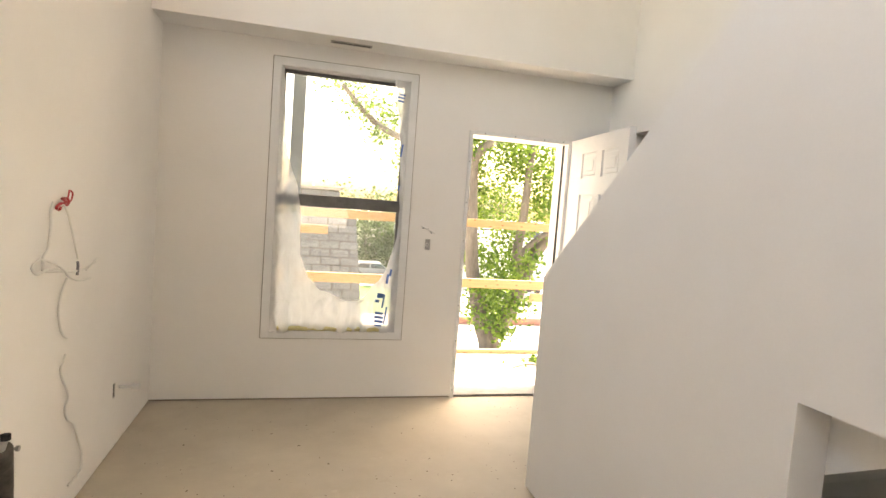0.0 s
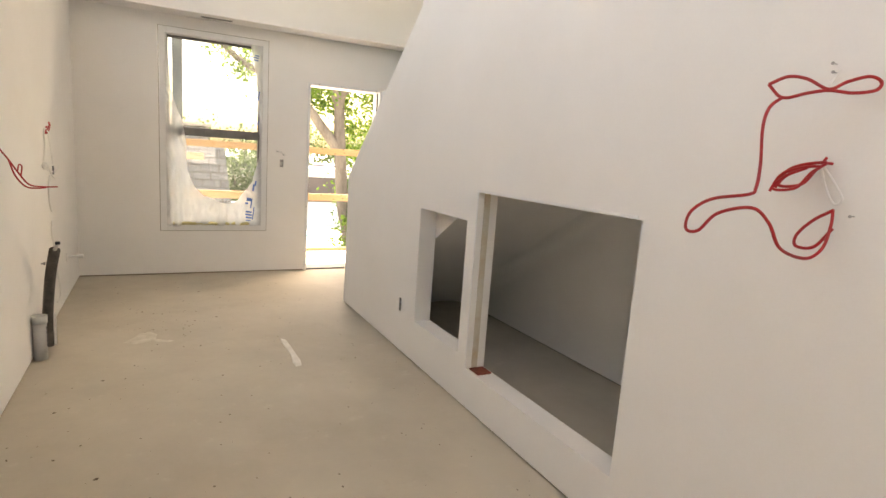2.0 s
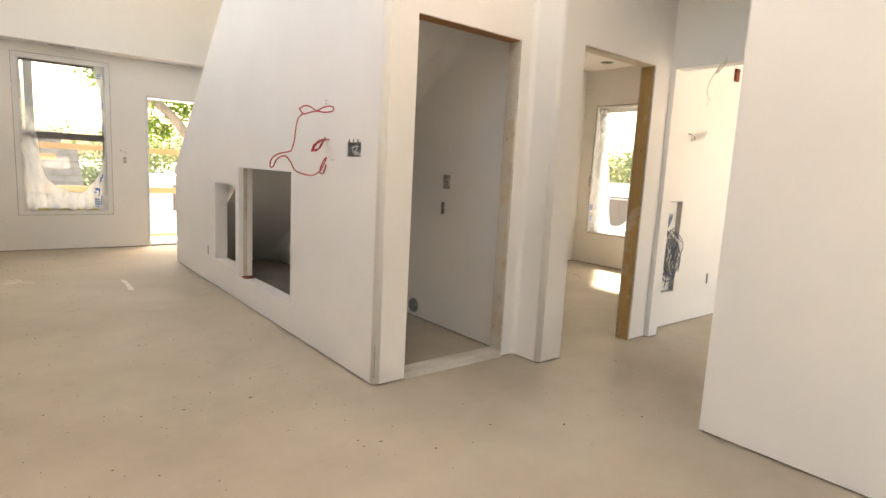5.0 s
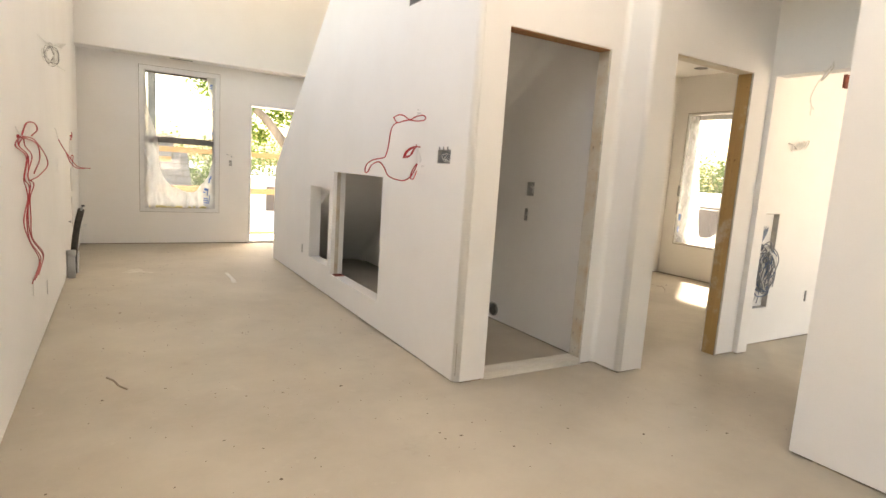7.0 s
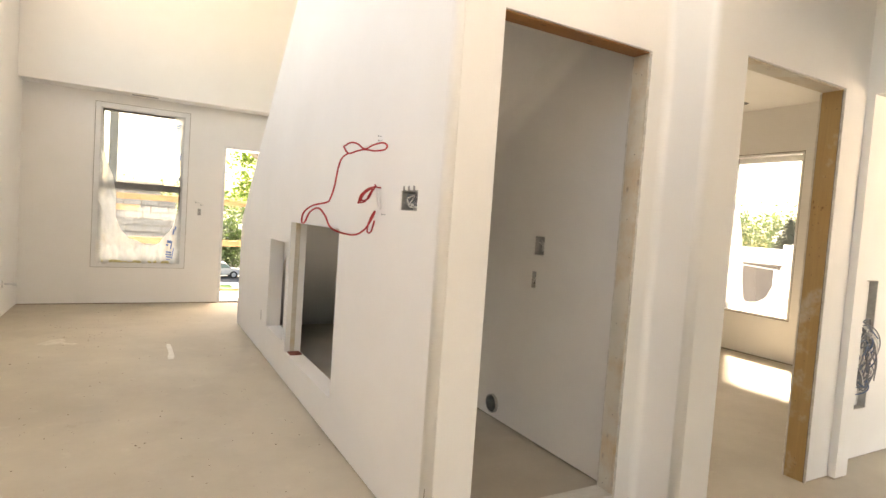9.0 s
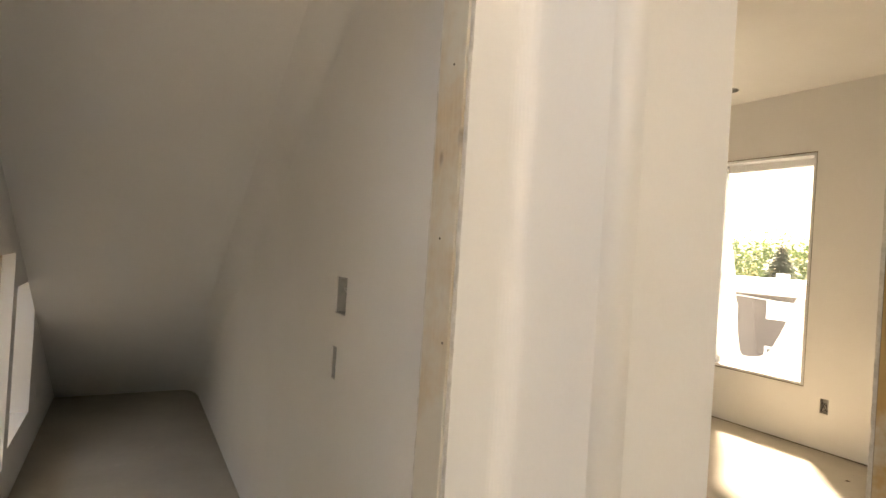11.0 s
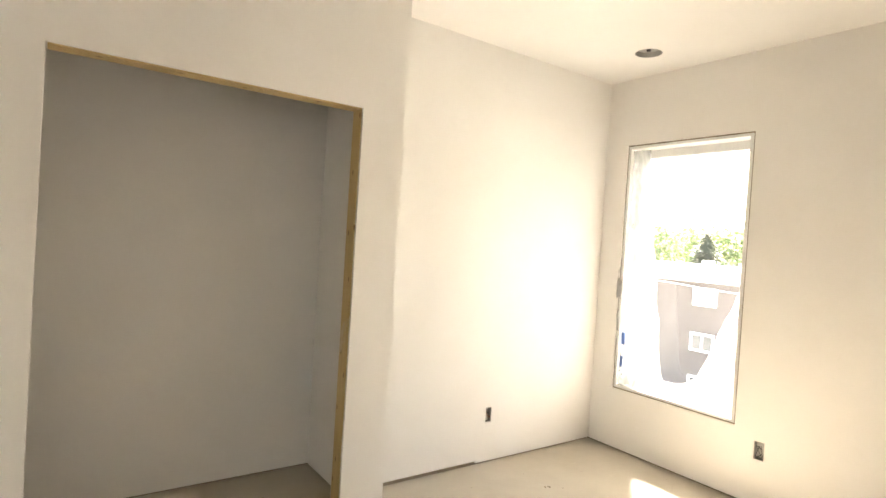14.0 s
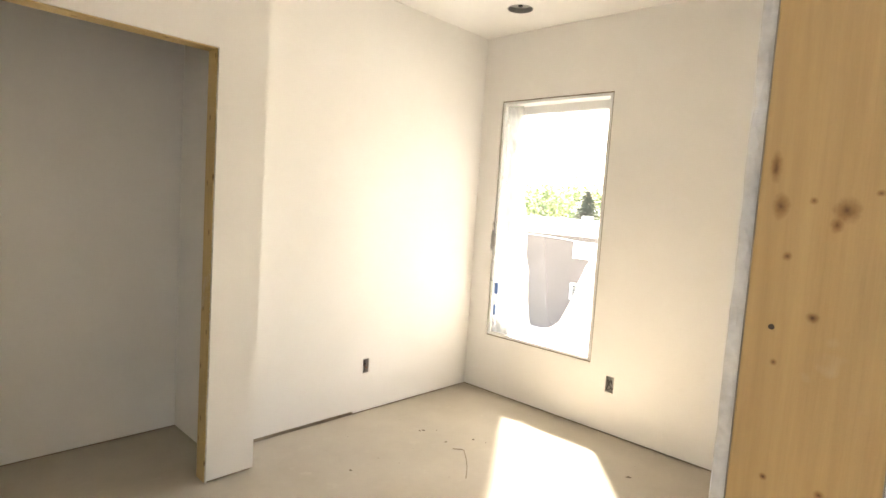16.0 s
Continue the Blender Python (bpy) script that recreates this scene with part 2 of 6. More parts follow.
def wood_material(name, dark, light, knots=True, pale=0.0, own_knots=()):
    """Pine board: grain along the board's z (Generated is not used), knots and plaster smears."""
    m = mat(name, light, 0.6)
    b = m.node_tree.nodes["Principled BSDF"]
    co = node(m, "ShaderNodeTexCoord")
    warp = node(m, "ShaderNodeTexNoise", Scale=2.2, Detail=2.0)
    wire_up(m, co.outputs["Object"], warp.inputs["Vector"])
    mp = node(m, "ShaderNodeMapping", Scale=(26, 26, 1.1))
    add = node(m, "ShaderNodeVectorMath")
    add.operation = "MULTIPLY_ADD"
    add.inputs[1].default_value = (0.022, 0.022, 0.0)
    wire_up(m, warp.outputs["Color"], add.inputs[0])
    wire_up(m, co.outputs["Object"], add.inputs[2])
    wire_up(m, add.outputs[0], mp.inputs[0])
    grain = node(m, "ShaderNodeTexNoise", Scale=2.4, Detail=8.0, Roughness=0.74)
    wire_up(m, mp.outputs[0], grain.inputs["Vector"])
    ramp = node(m, "ShaderNodeValToRGB")
    ramp.color_ramp.elements[0].position, ramp.color_ramp.elements[1].position = 0.22, 0.74
    ramp.color_ramp.elements[0].color, ramp.color_ramp.elements[1].color = (*dark, 1), (*light, 1)
    wire_up(m, grain.outputs[0], ramp.inputs[0])
    out = ramp.outputs[0]
    if knots:
        sep = node(m, "ShaderNodeSeparateXYZ")
        wire_up(m, add.outputs[0], sep.inputs[0])
        face = node(m, "ShaderNodeMath")
        wire_up(m, sep.outputs[0], face.inputs[0])
        wire_up(m, sep.outputs[1], face.inputs[1])
        flat = node(m, "ShaderNodeCombineXYZ")
        wire_up(m, face.outputs[0], flat.inputs[0])
        wire_up(m, sep.outputs[2], flat.inputs[1])
        kp = node(m, "ShaderNodeMapping", Scale=(11, 5.0, 1.0), Location=(0.3, 0.2, 0.0))
        wire_up(m, flat.outputs[0], kp.inputs[0])
        vo = node(m, "ShaderNodeTexVoronoi", Scale=1.0)
        vo.voronoi_dimensions = "2D"
        wire_up(m, kp.outputs[0], vo.inputs["Vector"])
        # growth rings bend round the knots
        push = node(m, "ShaderNodeMapRange")
        push.inputs["From Max"].default_value = 0.6
        push.inputs["To Min"].default_value, push.inputs["To Max"].default_value = 0.012, 0.0
        wire_up(m, vo.outputs["Distance"], push.inputs[0])
        line = node(m, "ShaderNodeMath")
        wire_up(m, face.outputs[0], line.inputs[0])
        wire_up(m, push.outputs[0], line.inputs[1])
        lv = node(m, "ShaderNodeCombineXYZ")
        wire_up(m, line.outputs[0], lv.inputs[0])
        slow = node(m, "ShaderNodeMath")
        slow.operation = "MULTIPLY"
        slow.inputs[1].default_value = 0.02
        wire_up(m, sep.outputs[2], slow.inputs[0])
        wire_up(m, slow.outputs[0], lv.inputs[1])
        wv = node(m, "ShaderNodeTexWave", Scale=26.0, Distortion=2.5, Detail=2.0)
        wire_up(m, lv.outputs[0], wv.inputs["Vector"])
        wr = node(m, "ShaderNodeValToRGB")
        wr.color_ramp.elements[0].position, wr.color_ramp.elements[1].position = 0.0, 0.55
        wr.color_ramp.elements[0].color, wr.color_ramp.elements[1].color = (0.74, 0.66, 0.56, 1), (1, 1, 1, 1)
        wire_up(m, wv.outputs[0], wr.inputs[0])
        mg = node(m, "ShaderNodeMixRGB")
        mg.blend_type = "MULTIPLY"
        mg.inputs[0].default_value = 0.28
        wire_up(m, out, mg.inputs[1])
        wire_up(m, wr.outputs[0], mg.inputs[2])
        out = mg.outputs[0]
        kr = node(m, "ShaderNodeValToRGB")
        kr.color_ramp.elements[0].position, kr.color_ramp.elements[1].position = 0.03, 0.095
        kr.color_ramp.elements[0].color, kr.color_ramp.elements[1].color = (0.22, 0.11, 0.05, 1), (1, 1, 1, 1)
        wire_up(m, vo.outputs["Distance"], kr.inputs[0])
        mx = node(m, "ShaderNodeMixRGB")
        mx.blend_type = "MULTIPLY"
        mx.inputs[0].default_value = 0.75
        wire_up(m, out, mx.inputs[1])
        wire_up(m, kr.outputs[0], mx.inputs[2])
        out = mx.outputs[0]
    if own_knots:
        # single knots at their own places on the board's face: (across, along, half width, half height)
        near = None
        for ky, kz, ry, rz in own_knots:
            off = node(m, "ShaderNodeVectorMath")
            off.operation = "SUBTRACT"
            off.inputs[1].default_value = (0, ky, kz)
            wire_up(m, co.outputs["Object"], off.inputs[0])
            sc = node(m, "ShaderNodeVectorMath")
            sc.operation = "MULTIPLY"
            sc.inputs[1].default_value = (0, 1.5 / ry, 1.5 / rz)
            wire_up(m, off.outputs[0], sc.inputs[0])
            ln = node(m, "ShaderNodeVectorMath")
            ln.operation = "LENGTH"
            wire_up(m, sc.outputs[0], ln.inputs[0])
            if near is None:
                near = ln.outputs["Value"]
            else:
                mn = node(m, "ShaderNodeMath")
                mn.operation = "MINIMUM"
                wire_up(m, near, mn.inputs[0])
                wire_up(m, ln.outputs["Value"], mn.inputs[1])
                near = mn.outputs[0]
        rough = node(m, "ShaderNodeTexNoise", Scale=160.0, Detail=3.0)
        wire_up(m, co.outputs["Object"], rough.inputs["Vector"])
        jig = node(m, "ShaderNodeMath")
        jig.operation = "MULTIPLY_ADD"
        jig.inputs[1].default_value = 0.9
        wire_up(m, rough.outputs[0], jig.inputs[0])
        wire_up(m, near, jig.inputs[2])
        kr = node(m, "ShaderNodeValToRGB")
        kr.color_ramp.elements[0].position, kr.color_ramp.elements[1].position = 0.22, 0.95
        kr.color_ramp.elements[0].color, kr.color_ramp.elements[1].color = (0.24, 0.14, 0.075, 1), (1, 1, 1, 1)
        mid = kr.color_ramp.elements.new(0.55)
        mid.color = (0.66, 0.54, 0.42, 1)
        half = node(m, "ShaderNodeMath")
        half.operation = "MULTIPLY"
        half.inputs[1].default_value = 0.5
        wire_up(m, jig.outputs[0], half.inputs[0])
        wire_up(m, half.outputs[0], kr.inputs[0])
        mx = node(m, "ShaderNodeMixRGB")
        mx.blend_type = "MULTIPLY"
        mx.inputs[0].default_value = 1.0
        wire_up(m, out, mx.inputs[1])
        wire_up(m, kr.outputs[0], mx.inputs[2])
        out = mx.outputs[0]
    if pale:
        sm = node(m, "ShaderNodeTexNoise", Scale=3.0, Detail=5.0, Roughness=0.7)
        wire_up(m, co.outputs["Object"], sm.inputs["Vector"])
        sr = node(m, "ShaderNodeValToRGB")
        sr.color_ramp.elements[0].position, sr.color_ramp.elements[1].position = 0.62 - pale * 0.4, 0.80 - pale * 0.35
        wire_up(m, sm.outputs[0], sr.inputs[0])
        mx = node(m, "ShaderNodeMixRGB")
        mx.inputs[2].default_value = (0.62, 0.58, 0.50, 1)
        wire_up(m, sr.outputs[0], mx.inputs[0])
        wire_up(m, out, mx.inputs[1])
        out = mx.outputs[0]
    wire_up(m, out, b.inputs["Base Color"])
    bp = node(m, "ShaderNodeBump", Strength=0.35, Distance=0.003)
    wire_up(m, grain.outputs[0], bp.inputs["Height"])
    wire_up(m, bp.outputs[0], b.inputs["Normal"])
    return m


PINE = wood_material("pine_stud", (0.40, 0.25, 0.105), (0.555, 0.375, 0.175), True, 0.22)
PINE_KNOTTY = wood_material("pine_stud_with_knots", (0.385, 0.240, 0.094), (0.515, 0.340, 0.142), False, 0.21, [
    (-0.009, 0.428, 0.010, 0.011), (-0.004, 0.417, 0.005, 0.007), (0.033, 0.429, 0.007, 0.012), (0.039, 0.459, 0.005, 0.014), (0.025, 0.391, 0.0042, 0.0042),
    (0.004, 0.347, 0.0052, 0.0046), (0.026, 0.308, 0.003, 0.0032), (0.024, 0.216, 0.0034, 0.0036), (-0.013, 0.216, 0.0042, 0.0042), (0.012, 0.434, 0.0035, 0.0035),
    (-0.027, 0.441, 0.0035, 0.003), (0.032, 0.175, 0.0042, 0.008), (-0.017, 0.172, 0.0042, 0.008)])
PINE_PALE = wood_material("plaster_smeared_pine", (0.50, 0.36, 0.22), (0.64, 0.50, 0.33), True, 0.75)
PINE_LIGHT = wood_material("pale_yellow_pine", (0.48, 0.34, 0.15), (0.63, 0.475, 0.235), True, 0.10)
PINE_HEAD = wood_material("orange_brown_header", (0.27, 0.12, 0.045), (0.40, 0.19, 0.075), True, 0.08)
LUMBER = wood_material("fresh_lumber", (0.26, 0.155, 0.075), (0.38, 0.25, 0.13), True, 0.0)


def floor_material():
    m = mat("gypsum_screed", (0.45, 0.4, 0.33), 0.75)
    b = m.node_tree.nodes["Principled BSDF"]
    co = node(m, "ShaderNodeTexCoord")
    big = node(m, "ShaderNodeTexNoise", Scale=0.9, Detail=7.0, Roughness=0.62)
    mid = node(m, "ShaderNodeTexNoise", Scale=7.0, Detail=6.0, Roughness=0.7)
    fine = node(m, "ShaderNodeTexNoise", Scale=120.0, Detail=2.0)
    for n in (big, mid, fine):
        wire_up(m, co.outputs["Object"], n.inputs["Vector"])
    r1 = node(m, "ShaderNodeValToRGB")
    r1.color_ramp.elements[0].position, r1.color_ramp.elements[1].position = 0.38, 0.64
    r1.color_ramp.elements[0].color, r1.color_ramp.elements[1].color = (0.440, 0.390, 0.312, 1), (0.545, 0.490, 0.402, 1)
    wire_up(m, big.outputs[0], r1.inputs[0])
    r2 = node(m, "ShaderNodeValToRGB")
    r2.color_ramp.elements[0].position, r2.color_ramp.elements[1].position = 0.60, 0.78
    r2.color_ramp.elements[1].color = (0.38, 0.38, 0.38, 1)
    wire_up(m, mid.outputs[0], r2.inputs[0])
    mx = node(m, "ShaderNodeMixRGB")
    mx.inputs[2].default_value = (0.69, 0.64, 0.56, 1)
    wire_up(m, r2.outputs[0], mx.inputs[0])
    wire_up(m, r1.outputs[0], mx.inputs[1])
    # small brown stains
    st = node(m, "ShaderNodeTexNoise", Scale=2.6, Detail=8.0, Roughness=0.75)
    wire_up(m, co.outputs["Object"], st.inputs["Vector"])
    r3 = node(m, "ShaderNodeValToRGB")
    r3.color_ramp.elements[0].position, r3.color_ramp.elements[1].position = 0.60, 0.74
    r3.color_ramp.elements[1].color = (0.32, 0.32, 0.32, 1)
    wire_up(m, st.outputs[0], r3.inputs[0])
    m2 = node(m, "ShaderNodeMixRGB")
    m2.inputs[2].default_value = (0.30, 0.235, 0.16, 1)
    wire_up(m, r3.outputs[0], m2.inputs[0])
    wire_up(m, mx.outputs[0], m2.inputs[1])
    wire_up(m, m2.outputs[0], b.inputs["Base Color"])
    rr = node(m, "ShaderNodeMapRange")
    rr.inputs["To Min"].default_value, rr.inputs["To Max"].default_value = 0.55, 0.85
    wire_up(m, mid.outputs[0], rr.inputs[0])
    wire_up(m, rr.outputs[0], b.inputs["Roughness"])
    ad = node(m, "ShaderNodeMath")
    ad.operation = "MULTIPLY_ADD"
    ad.inputs[1].default_value = 0.3
    wire_up(m, fine.outputs[0], ad.inputs[0])
    wire_up(m, mid.outputs[0], ad.inputs[2])
    bp = node(m, "ShaderNodeBump", Strength=0.12, Distance=0.006)
    wire_up(m, ad.outputs[0], bp.inputs["Height"])
    wire_up(m, bp.outputs[0], b.inputs["Normal"])
    return m


SCREED = floor_material()


# ---------------------------------------------------------------- builders
def finish(name, bm, material, parent=None, smooth=False):
    bmesh.ops.recalc_face_normals(bm, faces=bm.faces)
    me = bpy.data.meshes.new(name)
    bm.to_mesh(me)
    bm.free()
    if smooth:
        for p in me.polygons:
            p.use_smooth = True
    me.materials.append(material)
    ob = new(name, me)
    ob.parent = parent
    return ob


def part(name, bm, material, parent, label="", smooth=False):
    ob = finish(name, bm, material, parent, smooth)
    if label:
        ob["label"] = label
    return ob


def thing(name, label, category, x=0.0, y=0.0, z=0.0, group="", kind=""):
    """An Empty at a thing's base; its parts are built in world metres round it."""
    ob = new(name)
    ob.location = (x, y, z)
    return tagged(ob, label, category, group, kind)


def under(ob, parent):
    """Hang a part that was built in world metres under its thing."""
    ob.parent = parent
    ob.matrix_parent_inverse = Matrix.Translation(parent.location).inverted()
    return ob


def wpart(name, bm, material, parent, label="", smooth=False):
    ob = part(name, bm, material, None, label, smooth)
    return under(ob, parent) if parent.type == "EMPTY" else under_mesh(ob, parent)


def under_mesh(ob, parent):
    ob.parent = parent
    return ob


def board(name, x0, x1, y0, y1, z0, z1, material, parent, label="", bevel=0.002):
    """A board whose grain runs along its longest side."""
    size = Vector((x1 - x0, y1 - y0, z1 - z0))
    mid = Vector(((x0 + x1) / 2, (y0 + y1) / 2, (z0 + z1) / 2))
    k = max(range(3), key=lambda i: size[i])
    turn = {2: Matrix.Identity(4), 0: Matrix.Rotation(math.pi / 2, 4, "Y"), 1: Matrix.Rotation(math.pi / 2, 4, "X")}[k]
    h = {2: (size.x, size.y, size.z), 0: (size.z, size.y, size.x), 1: (size.x, size.z, size.y)}[k]
    bm = box(bmesh.new(), -h[0] / 2, h[0] / 2, -h[1] / 2, h[1] / 2, -h[2] / 2, h[2] / 2, bevel)
    ob = part(name, bm, material, None, label)
    m = Matrix.Translation(mid) @ turn
    if parent is not None:
        ob.parent = parent
        if parent.type == "EMPTY":
            ob.matrix_parent_inverse = Matrix.Translation(parent.location).inverted()
    ob.matrix_basis = m
    return ob


def box(bm, x0, x1, y0, y1, z0, z1, bevel=0.0):
    geo = bmesh.ops.create_cube(bm, size=1.0)
    vs = geo["verts"]
    bmesh.ops.scale(bm, vec=(x1 - x0, y1 - y0, z1 - z0), verts=vs)
    bmesh.ops.translate(bm, vec=((x0 + x1) / 2, (y0 + y1) / 2, (z0 + z1) / 2), verts=vs)
    if bevel:
        es = list({e for v in vs for e in v.link_edges})
        bmesh.ops.bevel(bm, geom=es, offset=bevel, segments=2, affect="EDGES", profile=0.6)
    return bm


def boxes(*items, bevel=0.0):
    bm = bmesh.new()
    for it in items:
        box(bm, *it, bevel=bevel)
    return bm


def prism(axis, a, b, outline, holes=()):
    """A slab between a and b along an axis, with an outline and holes in the other two axes (u, v)."""
    def place(w, u, v):
        return {"x": (w, u, v), "y": (u, w, v), "z": (u, v, w)}[axis]
    bm = bmesh.new()
    loops = [list(outline)] + [[(h[0], h[2]), (h[1], h[2]), (h[1], h[3]), (h[0], h[3])] if len(h) == 4 and not isinstance(h[0], tuple) else list(h) for h in holes]
    rings = []
    for lp in loops:
        ra = [bm.verts.new(place(a, u, v)) for u, v in lp]
        rb = [bm.verts.new(place(b, u, v)) for u, v in lp]
        rings.append((ra, rb))
    for side in (0, 1):
        es = []
        for r in rings:
            ring = r[side]
            for i in range(len(ring)):
                es.append(bm.edges.new((ring[i], ring[(i + 1) % len(ring)])))
        bmesh.ops.triangle_fill(bm, use_beauty=True, use_dissolve=False, edges=es)
    for ra, rb in rings:
        n = len(ra)
        for i in range(n):
            bm.faces.new((ra[i], ra[(i + 1) % n], rb[(i + 1) % n], rb[i]))
    return bm


GAP = 0.012


def wall(name, axis, a, b, u0, u1, top, doors=(), holes=(), label="", outline=None, plate=True, gap=GAP):
    """A drywall partition with door notches and holes, a shadow gap at its foot and a bottom plate behind that."""
    if outline is None:
        outline = [(u0, gap)]
        for d0, d1, dz in sorted(doors):
            outline += [(d0, gap), (d0, dz), (d1, dz), (d1, gap)]
        outline += [(u1, gap), (u1, top), (u0, top)]
        clean = []
        for p in outline:
            if not clean or (abs(clean[-1][0] - p[0]) + abs(clean[-1][1] - p[1])) > 1e-6:
                clean.append(p)
        outline = clean
    ob = finish(name, prism(axis, a, b, outline, holes), PAINT)
    tagged(ob, label or "off-white primed drywall partition wall", "wall", kind="structure")
    if plate:
        cuts = [u0 + 0.01] + [v for d in sorted(doors) if d[2] > 0.3 for v in (d[0] - 0.01, d[1] + 0.01)] + [u1 - 0.01]
        bm = bmesh.new()
        lo, hi = min(a, b) + 0.012, max(a, b) - 0.012
        for s, e in zip(cuts[0::2], cuts[1::2]):
            if e - s > 0.02:
                if axis == "x":
                    box(bm, lo, hi, s, e, 0.0, 0.038)
                else:
                    box(bm, s, e, lo, hi, 0.0, 0.038)
        if len(bm.faces):
            tagged(finish("bottom_plate", bm, PLATE), "dusty dark wooden bottom plate under the drywall", "trim", kind="structure")
        else:
            bm.free()
    return ob


def spline(pts, n=8):
    """Points along a smooth curve through the given ones."""
    p = [Vector(q) for q in pts]
    p = [p[0] * 2 - p[1]] + p + [p[-1] * 2 - p[-2]]
    out = []
    for i in range(1, len(p) - 2):
        for k in range(n):
            t = k / n
            a, b, c, d = p[i - 1], p[i], p[i + 1], p[i + 2]
            out.append(0.5 * (2 * b + (c - a) * t + (2 * a - 5 * b + 4 * c - d) * t * t + (3 * b - a - 3 * c + d) * t ** 3))
    out.append(p[-2])
    return out


def tube(bm, pts, r, sides=6, r_end=None, close=True):
    rings = []
    n = len(pts)
    ref = Vector((0.31, 0.52, 0.79)).normalized()
    for i, p in enumerate(pts):
        d = (pts[min(i + 1, n - 1)] - pts[max(i - 1, 0)])
        d = d.normalized() if d.length > 1e-9 else Vector((0, 0, 1))
        s = d.cross(ref)
        if s.length < 0.05:
            s = d.cross(Vector((1, 0, 0)))
        s.normalize()
        t = d.cross(s)
        rad = r if r_end is None else r + (r_end - r) * i / max(1, n - 1)
        rings.append([bm.verts.new(p + (s * math.cos(2 * math.pi * k / sides) + t * math.sin(2 * math.pi * k / sides)) * rad) for k in range(sides)])
    for A, B in zip(rings, rings[1:]):
        for k in range(sides):
            bm.faces.new((A[k], A[(k + 1) % sides], B[(k + 1) % sides], B[k]))
    if close:
        bm.faces.new(rings[0])
        bm.faces.new(rings[-1][::-1])
    return bm


def wire_mesh(pts, r=0.0025, n=8, sides=6):
    return tube(bmesh.new(), spline(pts, n), r, sides)


def cyl(bm, c, r, h, axis="z", sides=24, r2=None):
    g = bmesh.ops.create_cone(bm, cap_ends=True, segments=sides, radius1=r, radius2=r if r2 is None else r2, depth=h)
    rot = {"z": Matrix.Identity(3), "x": Matrix.Rotation(math.pi / 2, 3, "Y"), "y": Matrix.Rotation(-math.pi / 2, 3, "X")}[axis]
    bmesh.ops.rotate(bm, cent=(0, 0, 0), matrix=rot, verts=g["verts"])
    bmesh.ops.translate(bm, vec=c, verts=g["verts"])
    return bm


def ring(bm, c, r0, r1, h, axis="z", sides=28):
    """A short pipe, open at both ends."""
    def P(r, k, w):
        a = 2 * math.pi * k / sides
        u, v = r * math.cos(a), r * math.sin(a)
        q = {"z": (u, v, w), "x": (w, u, v), "y": (u, w, v)}[axis]
        return (c[0] + q[0], c[1] + q[1], c[2] + q[2])
    g = [[bm.verts.new(P(r, k, w)) for k in range(sides)] for r, w in ((r0, -h / 2), (r1, -h / 2), (r1, h / 2), (r0, h / 2))]
    for i in range(4):
        A, B = g[i], g[(i + 1) % 4]
        for k in range(sides):
            bm.faces.new((A[k], A[(k + 1) % sides], B[(k + 1) % sides], B[k]))
    return bm


# ---------------------------------------------------------------- plan
XL, YF = -0.36, 3.99          # left wall face, front wall face
XH = 1.788                    # room face of the stair half wall
XM = 2.886                    # far wall of the stair and of the closet under it
YC = -1.89                    # face of the closet wall
YB = -2.12                    # face of the bedroom wall towards the hall
XA = 4.19                     # end wall of the hall
XD = 3.148                    # stub side of the bedroom doorway
XN, YN = 2.905, -3.23         # corner of the wall block south of the hall
XW = 6.882                    # window wall of the bedroom
TOP, LOW = 4.4, 2.755         # living room and bedroom ceilings
YS = -7.2                     # closing wall behind the walk

# floors
floor = finish("floor", boxes((XL - 0.3, XW + 0.2, YS - 0.2, YF + 0.2, -0.25, 0.0)), SCREED)
tagged(floor, "beige gypsum screed floor, dusty and stained", "floor", kind="structure")

# ceilings
tagged(finish("ceiling", boxes((XL - 0.2, XM + 0.05, YS - 0.2, YF + 0.2, TOP, TOP + 0.15)), CEILING), "white painted high living room ceiling", "ceiling", kind="structure")
tagged(finish("ceiling", prism("z", LOW, LOW + 0.15, [(3.03, -5.2), (XW + 0.1, -5.2), (XW + 0.1, 1.5), (3.03, 1.5)],
    [[(6.476 + 0.085 * math.cos(a * math.pi / 14), 0.143 + 0.085 * math.sin(a * math.pi / 14)) for a in range(28)]]), CEILING),
    "white painted bedroom ceiling with a round light cut-out", "ceiling", kind="structure")
tagged(finish("ceiling", boxes((XN, 3.03, YN, YB, LOW, LOW + 0.15)), CEILING), "white painted hall ceiling", "ceiling", kind="structure")

# living room walls
# HIGH and WEST: unseen openings added to let more sky light in
HIGH = (-4.4, 2.8, 2.85, 4.2)
WEST = (-6.2, -5.4, 0.9, 2.2)
WIN1 = (0.325, 1.335, 0.44, 2.385)
DOOR1 = (1.74, 2.575, 2.035)
wall("wall_left", "x", XL - 0.15, XL, YS, YF, TOP, label="off-white primed drywall wall with wires hanging out",
     holes=[HIGH, WEST, (0.085, 0.135, 0.215, 0.32), (-0.63, -0.59, 0.37, 0.48), (1.095, 1.145, 1.03, 1.15), (3.225, 3.265, 0.29, 0.37)])
wall("wall_front", "y", YF, YF + 0.20, XL - 0.15, XM + 0.12, TOP, doors=[(DOOR1[0], DOOR1[1], DOOR1[2])],
     holes=[WIN1, (1.462, 1.500, 1.125, 1.205)], label="off-white drywall front wall with window and door openings")
soffit = finish("soffit", prism("z", 2.49, TOP, [(XL, 3.716), (XM, 3.716), (XM, YF), (XL, YF)], []), PAINT)
tagged(soffit, "off-white drywall bulkhead over the window and door", "soffit", kind="structure")

